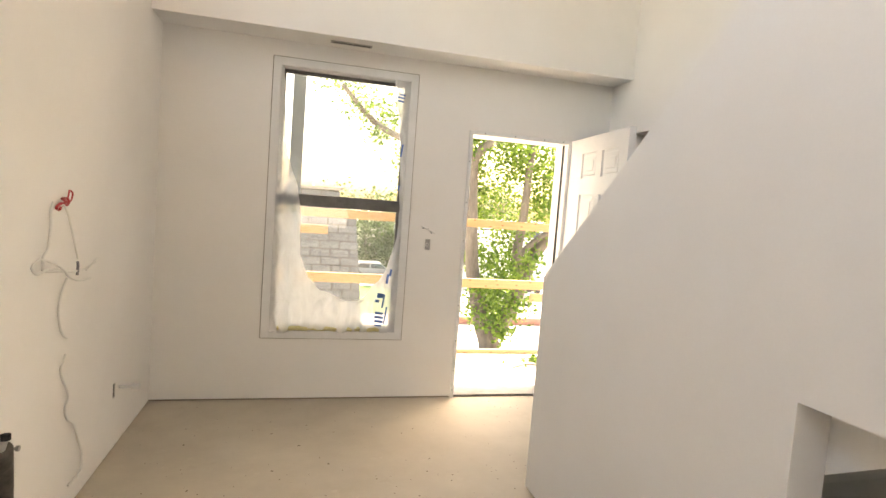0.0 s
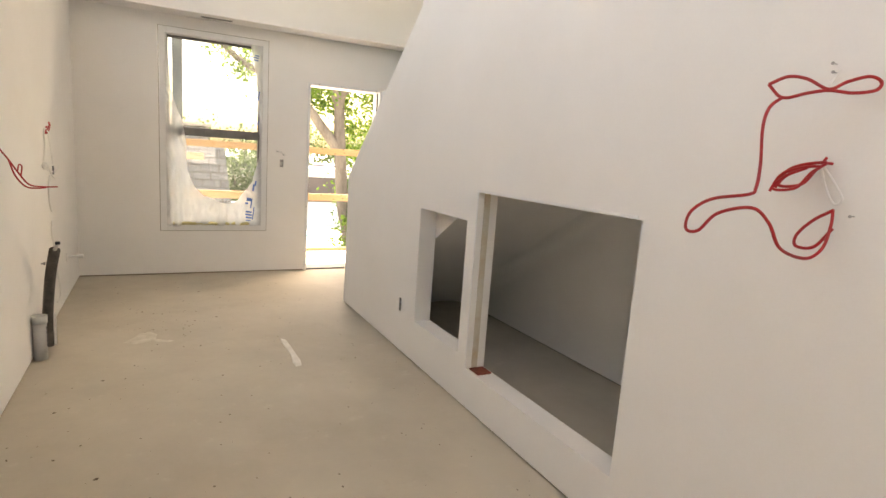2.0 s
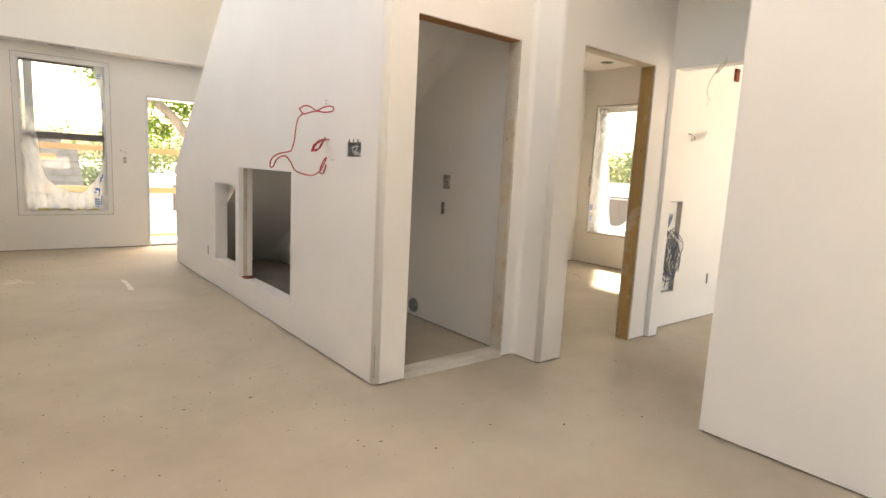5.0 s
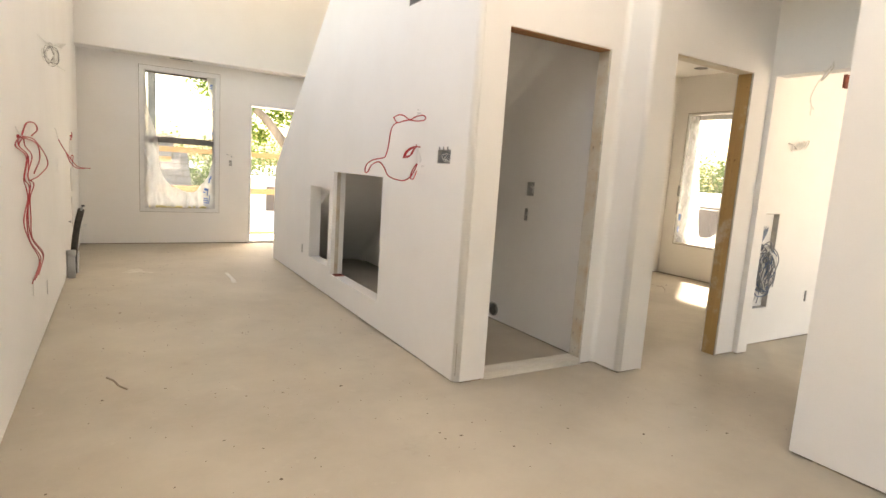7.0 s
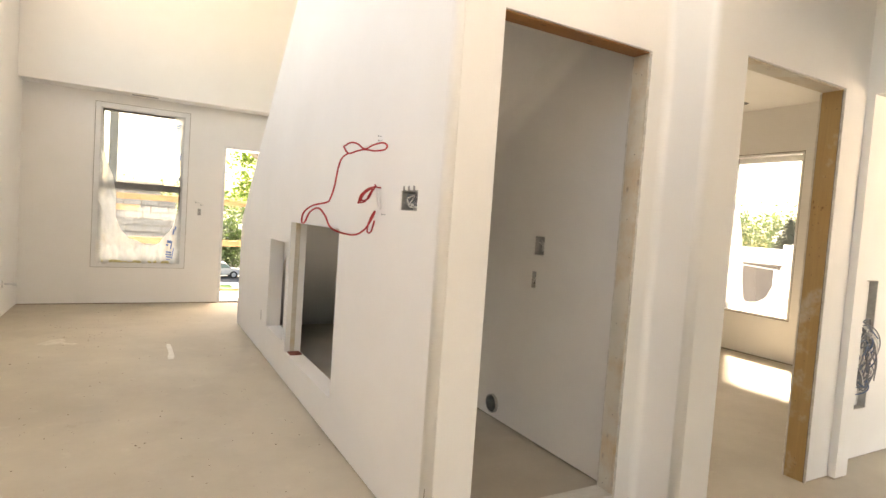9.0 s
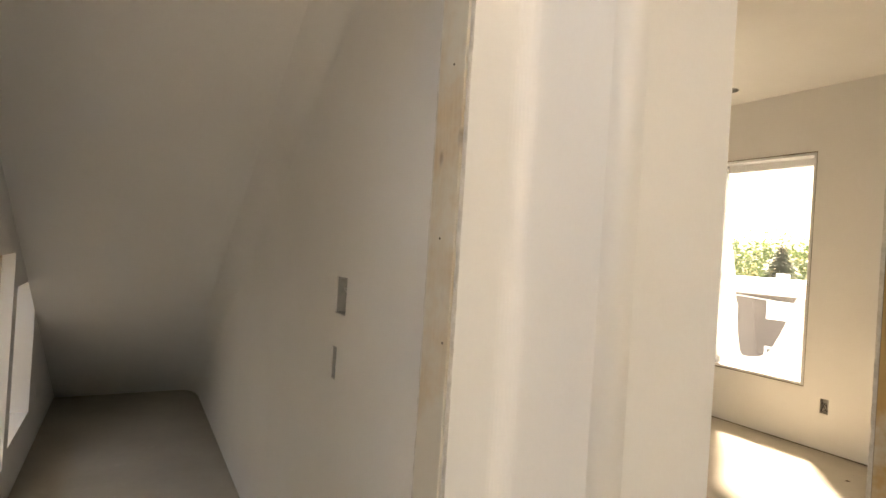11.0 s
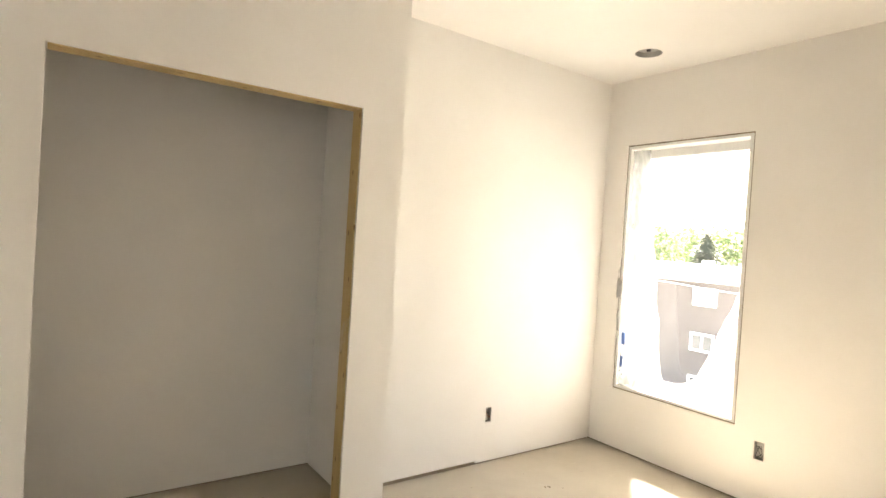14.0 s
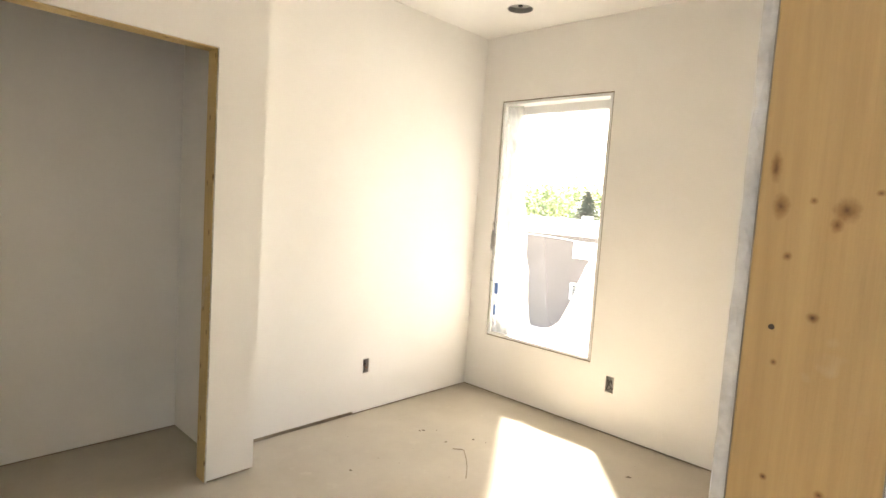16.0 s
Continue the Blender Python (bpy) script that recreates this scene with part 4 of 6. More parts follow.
# the large maple in front of the door
tree = thing("maple_tree", "large leafy maple with a forked grey trunk", "tree", 9.4, 24, GZ)
bm = bmesh.new()
tube(bm, spline([(9.5, 24, GZ - 0.2), (9.38, 24, GZ + 0.5), (8.98, 24, -3.7), (8.6, 24, -2.5)], 6), 0.56, 12, 0.36)
trunk = wpart("trunk", bm, BARK, tree, smooth=True)
limbs = [
    ([(8.62, 24, -2.6), (8.22, 23.9, -1.1), (8.0, 23.8, 1.0), (7.88, 23.8, 2.9), (7.98, 23.7, 3.9), (8.9, 23.5, 4.75), (10.2, 23.3, 5.3), (11.5, 23, 5.7)], 0.34, 0.12),
    ([(8.05, 23.8, 1.2), (7.2, 23.9, 2.2), (6.3, 24, 3.3), (5.0, 24.2, 4.2), (3.4, 24.4, 5.0), (2.0, 24.5, 6.4)], 0.27, 0.10),
    ([(9.3, 24, -4.4), (10.15, 24.1, -3.4), (10.9, 24.2, -1.5), (11.4, 24.3, -0.4), (12.6, 24.4, 1.2), (13.4, 24.5, 2.9), (13.9, 24.6, 4.6)], 0.42, 0.20),
    ([(10.75, 24.15, -1.9), (10.4, 24, -0.4), (10.5, 23.9, 0.95), (10.55, 23.8, 2.6), (10.6, 23.7, 4.2), (10.9, 23.6, 6.2)], 0.26, 0.12),
    ([(10.2, 24, -0.8), (11.1, 23.7, 0.25), (11.8, 23.5, 0.8), (12.6, 23.2, 1.3)], 0.17, 0.07),
    ([(7.9, 23.8, 3.2), (7.4, 23.6, 4.5), (7.0, 23.4, 6.0)], 0.25, 0.1),
]
for pts, r, re in limbs:
    wpart("limb", tube(bmesh.new(), spline(pts, 6), r, 9, re), BARK, tree, smooth=True)
bm = bmesh.new()
clumps = [(8.2, 4.4, 1.5), (9.0, 5.0, 1.4), (10.2, 4.6, 1.8), (11.2, 4.9, 1.8), (12.2, 4.4, 1.8), (11.2, 3.4, 1.6), (12.4, 3.2, 1.7), (13.4, 3.6, 1.8), (12.9, 2.0, 1.5), (11.6, 2.0, 1.3),
          (10.0, 3.6, 1.2), (9.8, 2.4, 0.9), (9.4, 1.2, 0.9), (10.0, 0.4, 1.2), (11.2, 0.9, 1.1), (12.8, 0.4, 1.3), (9.0, -0.6, 1.1), (9.6, -1.2, 1.3), (10.6, -0.9, 0.9), (9.2, -2.2, 1.1), (10.2, -2.6, 1.2),
          (9.4, -3.4, 1.0), (10.3, -3.6, 0.8), (8.7, -3.0, 0.7), (13.6, -0.6, 1.2), (7.4, 5.0, 1.3), (6.2, 4.6, 1.0), (7.2, 3.4, 0.7), (14.6, 2.0, 1.6), (14.4, 4.4, 1.8), (9.0, 6.4, 2.0), (11.0, 6.6, 2.2),
          (13.0, 6.4, 2.2), (6.4, 6.6, 1.8), (8.6, 1.6, 0.7), (4.4, 5.6, 1.0), (3.0, 5.6, 0.9), (2.2, 6.8, 1.2), (3.7, 4.6, 0.7), (5.3, 3.7, 1.0), (5.7, 2.6, 0.9), (6.3, 3.9, 0.8), (5.4, 2.0, 0.7), (6.4, 2.4, 0.5), (7.3, 4.3, 0.9), (8.5, 3.3, 0.8), (8.6, 2.4, 0.6), (8.2, 4.0, 0.8)]
for cx, cz, cr in clumps:
    leaf_cloud(bm, (cx, 24.9 + rng.uniform(-0.9, 1.2), cz), cr, int(330 * cr), 0.185, rng, 0.75)
for cx, cz, cr in ((9.2, -2.3, 0.9), (9.7, -1.3, 0.9), (10.2, -2.7, 0.8), (9.0, -3.3, 0.8), (9.6, -3.9, 0.6), (10.6, -0.6, 0.7), (12.0, 3.6, 1.2), (9.6, 4.4, 0.8), (11.6, 1.6, 0.8), (8.4, -1.9, 0.5)):
    leaf_cloud(bm, (cx, 22.9, cz), cr, int(250 * cr), 0.205, rng, 0.75)
wpart("crown", bm, LEAF, tree, "bright green leaves in loose clumps")

# far trees, simple crowns of many leaves on trunks
def far_tree(x, y, h, spread, seed, name="tree", label="distant leafy green tree", material=LEAF_FAR, leaves=760, size=0.38, low=0.45):
    r = random.Random(seed)
    t = thing(name, label, "tree", x, y, GZ)
    b = tube(bmesh.new(), spline([(x, y, GZ - 0.1), (x + 0.2, y, GZ + h * 0.35), (x - 0.1, y, GZ + h * 0.8)], 4), 0.22, 7, 0.08)
    wpart("trunk", b, BARK, t)
    b = bmesh.new()
    for _ in range(9):
        leaf_cloud(b, (x + r.gauss(0, spread * 0.4), y + r.gauss(0, spread * 0.4), GZ + h * r.uniform(low, 0.95)), spread * r.uniform(0.4, 0.7), leaves // 4, size, r)
    wpart("crown", b, material, t)
    return t


for i, (x, y, h, s) in enumerate([(2.0, 62, 7.0, 4.0), (9, 64, 7.5, 4.5), (16, 76, 9, 5), (22, 74, 9, 5), (-6, 64, 7.5, 4.5), (29, 76, 10, 5)]):
    far_tree(x, y, h, s, 20 + i)
for i, (x, y, h, s) in enumerate([(7.0, 57, 5.2, 3.0), (9.6, 57.5, 5.6, 3.0), (4.6, 57, 5.4, 3.0), (12.4, 58, 5.0, 3.0)]):
    far_tree(x, y, h, s, 90 + i, low=0.15, size=0.3, leaves=1100)
for i, (x, y, h, s) in enumerate([(64, 26, 8.4, 4.5), (66, 33, 9.4, 5), (65, 20, 7.8, 4.5), (68, 40, 9.6, 5), (63, 12, 7.8, 5), (66, 5, 8, 5), (67, 29.5, 9.2, 4.5), (62, 36.5, 9.0, 4.5)]):
    far_tree(x, y, h, s, 60 + i)


def spruce(x, y, h, r0, seed):
    r = random.Random(seed)
    t = thing("spruce_tree", "dark green spruce behind the flat roof", "tree", x, y, GZ)
    wpart("trunk", tube(bmesh.new(), [Vector((x, y, GZ)), Vector((x, y, GZ + h))], 0.25, 7, 0.03), BARK, t)
    b = bmesh.new()
    z = h * 0.15
    while z < h * 0.99:
        rad = r0 * (1 - z / h) ** 0.85 + 0.12
        n = max(8, int(22 * rad / r0) + 8)
        for k in range(n):
            a = 2 * math.pi * k / n + r.uniform(-0.2, 0.2)
            L = rad * r.uniform(0.7, 1.1)
            for q in range(6):
                f = (q + 0.6) / 6
                p = Vector((x + math.cos(a) * L * f, y + math.sin(a) * L * f, GZ + z - 0.35 * L * f + r.uniform(-0.05, 0.05)))
                d = Vector((math.cos(a + r.uniform(-0.8, 0.8)), math.sin(a + r.uniform(-0.8, 0.8)), -0.25))
                w = Vector((-d.y, d.x, r.uniform(-0.4, 0.4))).normalized()
                s = 0.17 * L + 0.26
                v = [b.verts.new(c) for c in (p - d * s * 0.4, p + w * s * 0.3, p + d * s, p - w * s * 0.3)]
                b.faces.new(v)
        z += 0.22 * (0.6 + rad / r0)
    wpart("needles", b, NEEDLE, t, "drooping dark needle boughs")


spruce(52.0, 24.9, 8.95, 4.1, 5)


# brown apartment building east of the bedroom, with white windows
def building(name, label, x0, x1, y0, y1, top, material, trim, wins, face):
    b = thing(name, label, "building", (x0 + x1) / 2, (y0 + y1) / 2, GZ)
    wpart("wall", boxes((x0, x1, y0, y1, GZ, top)), material, b)
    wpart("roof", boxes((x0 - 0.25, x1 + 0.25, y0 - 0.25, y1 + 0.25, top, top + 0.70)), trim, b, "white flat roof edge")
    for c, z, w, h in wins:
        if face == "west":
            fr = rect_frame("x", x0 - 0.06, x0 + 0.05, c - w / 2, c + w / 2, z - h / 2, z + h / 2, 0.11, 0)
            box(fr, x0 - 0.05, x0 + 0.05, c - 0.05, c + 0.05, z - h / 2, z + h / 2)
            pane = boxes((x0 - 0.02, x0 + 0.02, c - w / 2 + 0.1, c + w / 2 - 0.1, z - h / 2 + 0.1, z + h / 2 - 0.1))
        else:
            fr = rect_frame("y", y0 - 0.06, y0 + 0.05, c - w / 2, c + w / 2, z - h / 2, z + h / 2, 0.11, 0)
            pane = boxes((c - w / 2 + 0.1, c + w / 2 - 0.1, y0 - 0.02, y0 + 0.02, z - h / 2 + 0.1, z + h / 2 - 0.1))
        f = wpart("window", fr, TRIM_WHITE, b, "white framed window")
        wpart("pane", pane, CURTAIN if face == "west" and z > -1 else WINDOW_DARK, f)
    return b


wins = [(c, z, 1.24, h) for c in (2.8, 7.7, 12.6, 17.5, 22.4) for z, h in ((-0.56, 0.92), (-2.83, 0.92), (-4.80, 0.55))]
bb = building("apartment_building", "brown stucco apartment block with white windows", 30.0, 42.0, 0.0, 26.0, 0.17, BROWN_SIDING, WHITE_SIDING, wins, "west")
wpart("roof_vent", cyl(bmesh.new(), (31, 13.1, 1.06), 0.30, 0.38, "z", 14), TRIM_WHITE, bb)
wpart("service_cable", wire_mesh([(29.92, 25.5, 0.12), (29.90, 19.0, 0.02), (29.90, 15.06, 0.02), (29.90, 10.7, -0.2), (29.90, 5.0, -0.1), (29.92, 0.5, 0.1)], 0.022, 8), TRIM_WHITE, bb, "thin white service cable along the wall")
building("house", "white siding house with brown door across the street", 8.0, 30.0, 60.0, 70.0, -1.2, WHITE_SIDING, SHINGLE, [(11, -3.0, 1.6, 1.3), (15, -3.0, 1.6, 1.3), (19, -3.0, 1.6, 1.3), (24, -3.0, 1.6, 1.3)], "south")
gar = thing("garage", "low white garage with a red-brown door", "garage", 14.5, 45, GZ)
wpart("wall", boxes((9.2, 19.0, 45, 50, GZ, -0.75)), WHITE_SIDING, gar)
wpart("roof", boxes((8.9, 19.3, 44.7, 50.3, -0.75, -0.35)), WHITE_SIDING, gar)
wpart("door", boxes((11.2, 15.4, 44.92, 45.02, -3.2, -1.1)), BROWN_SIDING, gar, "red-brown garage door")
low = thing("brick_wall", "low pale red brick planter wall", "wall", 12, 31, GZ)
wpart("coursework", boxes((7.5, 20, 30.6, 30.9, GZ, GZ + 0.42), bevel=0.02), BRICK_PINK, low)
wpart("coping", boxes((7.4, 20.1, 30.5, 31.0, GZ + 0.42, GZ + 0.5), bevel=0.02), CONCRETE_OUT, low)


def car(name, label, x, y, heading, paint):
    c = thing(name, label, "car", x, y, GZ)
    M = Matrix.Translation((x, y, GZ)) @ Matrix.Rotation(heading, 4, "Z")
    def add(n, bm, m, parent, lab=""):
        bmesh.ops.transform(bm, matrix=M, verts=bm.verts)
        return wpart(n, bm, m, parent, lab)
    prof = [(-2.2, 0.3), (2.2, 0.3), (2.25, 0.72), (1.3, 0.88), (0.75, 1.36), (-1.2, 1.40), (-1.95, 0.95), (-2.25, 0.85)]
    bm = prism("y", -0.85, 0.85, prof)
    bmesh.ops.bevel(bm, geom=[e for e in bm.edges if e.is_manifold and e.calc_face_angle(0) > 0.5], offset=0.07, segments=2, affect="EDGES")
    add("body", bm, paint, c)
    add("window", prism("y", -0.87, 0.87, [(1.15, 0.92), (0.70, 1.29), (-0.25, 1.31), (-0.25, 0.92)]), WINDOW_DARK, c, "dark side glass")
    add("window", prism("y", -0.87, 0.87, [(-0.35, 0.92), (-0.35, 1.31), (-1.15, 1.32), (-1.6, 0.98)]), WINDOW_DARK, c, "dark side glass")
    for wx in (-1.35, 1.4):
        for wy in (-0.82, 0.82):
            w = add("wheel", cyl(bmesh.new(), (wx, wy, 0.33), 0.33, 0.22, "y", 18), TYRE, c)
            add("rim", cyl(bmesh.new(), (wx, wy * 1.14, 0.33), 0.19, 0.05, "y", 14), CAR_SILVER, w)
    return c


car("car", "silver car parked at the kerb", 7.0, 49.5, 0.05, CAR_SILVER)
car("car", "dark car parked beside the garage", 17.6, 42.0, 0.1, CAR_DARK)
car("car", "silver car parked behind the tree", 15.5, 38.0, 0.0, CAR_SILVER)

# shingled flared tower of the next unit
tw = thing("shingled_tower", "grey shingle-clad flared stair tower beyond the deck", "tower", 0.4, 11.0, GZ)
def tower_x(z):
    """Right edge of the flared face at a height."""
    return 1.24 if z > 1.25 else 1.54 + (1.15 - z) * 0.115


bm = prism("y", 10.03, 12.5, [(-2.6, GZ), (tower_x(GZ) - 0.02, GZ), (tower_x(1.15) - 0.02, 1.15), (1.22, 1.35), (1.20, 1.62), (-1.2, 1.62), (-1.9, 1.15)])
wpart("core", bm, DARK, tw, "dark grey sheathing")
wpart("cap", boxes((-1.25, 1.26, 9.99, 12.52, 1.62, 1.67)), ALU, tw, "dark metal cap")
shared = {}
row = 0
zz = -1.75
rs = random.Random(3)
while zz < 1.55:
    xr = tower_x(zz)
    x = xr
    first = True
    off = (row % 2) * 0.17
    while x > -1.0:
        wdt = 0.34 if not (first and off) else 0.17
        key = wdt
        if key not in shared:
            b = bmesh.new()
            v = [b.verts.new(q) for q in ((0, -0.014, 0.130), (wdt - 0.024, -0.014, 0.130), (wdt - 0.024, -0.022, 0.0), (0, -0.022, 0.0), (0, 0.0, 0.0), (wdt - 0.024, 0.0, 0.0))]
            b.faces.new((v[0], v[1], v[2], v[3]))
            b.faces.new((v[3], v[2], v[5], v[4]))
            b.faces.new((v[0], v[3], v[4]))
            b.faces.new((v[1], v[5], v[2]))
            me = bpy.data.meshes.new("shingle")
            b.to_mesh(me)
            b.free()
            me.materials.append(SHINGLE)
            shared[key] = me
        ob = new("shingle", shared[key])
        ob.location = (x - wdt, 10.02, zz + rs.uniform(-0.004, 0.004))
        under(ob, tw)
        x -= wdt
        first = False
    zz += 0.146
    row += 1


# ---------------------------------------------------------------- plastic sheets on the windows
def lerp_table(table, v):
    for (a, fa), (b, fb) in zip(table, table[1:]):
        if v <= b:
            return fa + (fb - fa) * (v - a) / max(1e-6, b - a)
    return table[-1][1]


def sheet(name, nu, nv, place, keep, material, parent=None):
    """A crumpled sheet on a grid; cells outside keep(u, v) are cut away."""
    bm = bmesh.new()
    grid = {}
    for j in range(nv + 1):
        for i in range(nu + 1):
            grid[i, j] = bm.verts.new(place(i / nu, j / nv))
    for j in range(nv):
        for i in range(nu):
            if keep((i + 0.5) / nu, (j + 0.5) / nv):
                bm.faces.new((grid[i, j], grid[i + 1, j], grid[i + 1, j + 1], grid[i, j + 1]))
    bmesh.ops.delete(bm, geom=[v for v in bm.verts if not v.link_faces], context="VERTS")
    ob = finish(name, bm, material, None, True)
    if parent:
        under(ob, parent)
    return ob


LEFT1 = [(0, 0.015), (0.2, 0.04), (0.33, 0.075), (0.42, 0.15), (0.5, 0.185), (0.7, 0.215), (0.78, 0.27), (0.84, 0.38), (0.875, 0.55), (0.88, 0.62)]
RIGHT1 = [(0, 0.865), (0.12, 0.90), (0.25, 0.955), (0.42, 0.955), (0.5, 0.985), (0.62, 0.97), (0.74, 0.90), (0.80, 0.83), (0.86, 0.74), (0.88, 0.63)]
fu0, fu1, fz0, fz1 = 0.385, 1.275, 0.50, 2.325


def place1(u, v):
    x = fu0 + (fu1 - fu0) * u
    z = fz1 - (fz1 - fz0) * v
    edge = min(abs(u - lerp_table(LEFT1, min(v, 0.88))), abs(u - lerp_table(RIGHT1, min(v, 0.88))))
    fold = 0.012 * math.sin(26 * u + 9 * v + 3 * math.sin(5 * v)) + 0.022 * noise.noise((u * 9, v * 13, 1.7)) + 0.012 * noise.noise((u * 24, v * 30, 4.1)) + 0.030 * abs(math.sin(17 * (u - 0.28 * v) + 2.0 * noise.noise((u * 3, v * 3, 9.0)))) ** 3
    droop = 0.05 * max(0.0, v - 0.62) * (1 - abs(2 * u - 1) * 0.5)
    return (x, YF + 0.012 + min(0, -abs(fold) - droop + 0.01), z - 0.03 * noise.noise((u * 6, v * 4, 8.0)) * (v > 0.7))


def strip(name, nu, nv, left, right, v0, v1, place, material, parent):
    """A piece of sheet between two edge curves, with a smooth torn outline."""
    def at(a, b):
        v = v0 + (v1 - v0) * b
        u = left(v) + (right(v) - left(v)) * a
        return place(u, v)
    return sheet(name, nu, nv, at, lambda a, b: True, material, parent)


def wavy(table, seed):
    return lambda v: lerp_table(table, v) + 0.012 * noise.noise((v * 11, seed, 0.5)) + 0.006 * noise.noise((v * 31, seed, 2.5))


film1 = thing("plastic_sheet", "torn milky plastic sheet over the window with blue printing", "plastic sheet", 0.83, YF, 0.5, group="window sheets")
strip("film", 14, 80, lambda v: 0.0, wavy(LEFT1, 1.0), 0.0, 0.88, place1, FILM, film1)
strip("film", 12, 80, wavy(RIGHT1, 5.0), lambda v: 1.0, 0.0, 0.88, place1, FILM, film1)
strip("film", 50, 14, lambda v: 0.0, lambda v: 1.0, 0.872, 1.0, place1, FILM, film1)
# blue printing, as plain bars
for (x, z, w, h) in ((1.205, 2.20, 0.05, 0.012), (1.205, 2.175, 0.045, 0.012), (1.215, 2.22, 0.04, 0.012), (1.235, 1.83, 0.012, 0.09), (1.23, 1.56, 0.014, 0.04), (1.195, 0.90, 0.018, 0.07), (1.215, 0.945, 0.016, 0.05), (1.15, 0.775, 0.045, 0.035), (1.175, 0.735, 0.012, 0.10), (1.13, 0.735, 0.03, 0.02), (1.15, 0.645, 0.06, 0.018), (1.15, 0.615, 0.066, 0.018), (1.15, 0.585, 0.06, 0.018), (1.195, 0.63, 0.010, 0.13), (1.145, 0.555, 0.05, 0.010)):
    bm = boxes((x - w / 2, x + w / 2, YF - 0.028, YF - 0.026, z - h / 2, z + h / 2))
    bmesh.ops.rotate(bm, cent=(x, YF, z), matrix=Matrix.Rotation(0.12, 3, "Y"), verts=bm.verts)
    wpart("print", bm, BLUE_INK, film1, "faded blue printing")
bm = tube(bmesh.new(), spline([(0.44 + 0.72 * k / 18, YF + 0.002, 0.517 + 0.003 * math.sin(k * 2.3)) for k in range(19)], 3), 0.016, 8)
for v in bm.verts:
    v.co += Vector((0, 0.003 * noise.noise(v.co * 40), 0.005 * noise.noise(v.co * 30)))
sf = tagged(finish("spray_foam", bm, FOAM_YELLOW, None, True), "yellowish spray foam bead along the window sill", "foam bead")

fy0, fy1, gz0, gz1 = -0.352, 0.542, 0.458, 2.225


def place2(u, v):
    y = fy1 - (fy1 - fy0) * u
    z = gz1 - (gz1 - gz0) * v
    bulge = 0.045 * math.exp(-((u - 0.02) / 0.13) ** 2) * math.exp(-((v - 0.62) / 0.25) ** 2)
    fold = 0.010 * math.sin(30 * u + 7 * v) + 0.024 * noise.noise((u * 8, v * 11, 6.2)) + 0.012 * noise.noise((u * 22, v * 26, 2.1))
    return (XW + 0.03 + abs(fold) * 1.2 - bulge, y + 0.02 * bulge / 0.045 * (u < 0.2), z)


LEFT2 = [(0, 0.17), (0.24, 0.22), (0.49, 0.30), (0.73, 0.357), (0.905, 0.40), (0.93, 0.45)]
RIGHT2 = [(0.48, 1.0), (0.553, 0.95), (0.6225, 0.908), (0.75, 0.80), (0.872, 0.707), (0.91, 0.63), (0.93, 0.48)]


film2 = thing("plastic_sheet", "torn milky plastic sheet over the bedroom window", "plastic sheet", XW, 0.09, 0.46, group="window sheets")
strip("film", 16, 80, lambda v: 0.0, wavy(LEFT2, 3.0), 0.0, 0.93, place2, FILM_THIN, film2)
strip("film", 20, 50, wavy(RIGHT2, 7.0), lambda v: 1.0, 0.49, 0.93, place2, FILM_THIN, film2)
strip("film", 50, 8, lambda v: 0.0, lambda v: 1.0, 0.925, 1.0, place2, FILM_THIN, film2)
for (y, z, w, h) in ((0.485, 0.83, 0.03, 0.09), (0.49, 0.66, 0.022, 0.08)):
    wpart("print", boxes((XW + 0.004, XW + 0.006, y - w / 2, y + w / 2, z - h / 2, z + h / 2)), BLUE_INK, film2, "faded blue printing")

# ---------------------------------------------------------------- electrical openings
def device(name, label, axis, face, u, z, w=0.055, h=0.095, depth=0.034, inward=1, wires=2, seed=1, material=None, group="electrical boxes"):
    """A metal box sunk in a wall cut-out, with a torn edge and short wires."""
    r = random.Random(seed)
    ob = thing(name, label, "electrical box", *((face, u, z) if axis == "x" else (u, face, z)), group=group)
    def P(d, a, b):
        d = face + inward * d
        return (d, u + a, z + b) if axis == "x" else (u + a, d, z + b)
    t = 0.003
    bm = bmesh.new()
    def slab(d0, d1, a0, a1, b0, b1):
        p, q = P(d0, a0, b0), P(d1, a1, b1)
        box(bm, min(p[0], q[0]), max(p[0], q[0]), min(p[1], q[1]), max(p[1], q[1]), min(p[2], q[2]), max(p[2], q[2]))
    slab(0.004, depth, -w / 2, -w / 2 + t, -h / 2, h / 2)
    slab(0.004, depth, w / 2 - t, w / 2, -h / 2, h / 2)
    slab(0.004, depth, -w / 2 + t, w / 2 - t, h / 2 - t, h / 2)
    slab(0.004, depth, -w / 2 + t, w / 2 - t, -h / 2, -h / 2 + t)
    slab(depth - t, depth, -w / 2 + t, w / 2 - t, -h / 2 + t, h / 2 - t)
    wpart("back_box", bm, STEEL, ob, "galvanised steel back box")
    for k in range(wires):
        pts = [P(depth * 0.9, r.uniform(-w, w) * 0.3, r.uniform(-h, h) * 0.3)]
        for _ in range(3):
            pts.append(P(depth * r.uniform(0.05, 0.7), r.uniform(-w, w) * 0.38, r.uniform(-h, h) * 0.38))
        wpart("wire", wire_mesh(pts, 0.002, 6, 5), material or r.choice((WHITE_WIRE, BLACK, COPPER)), ob)
    return ob


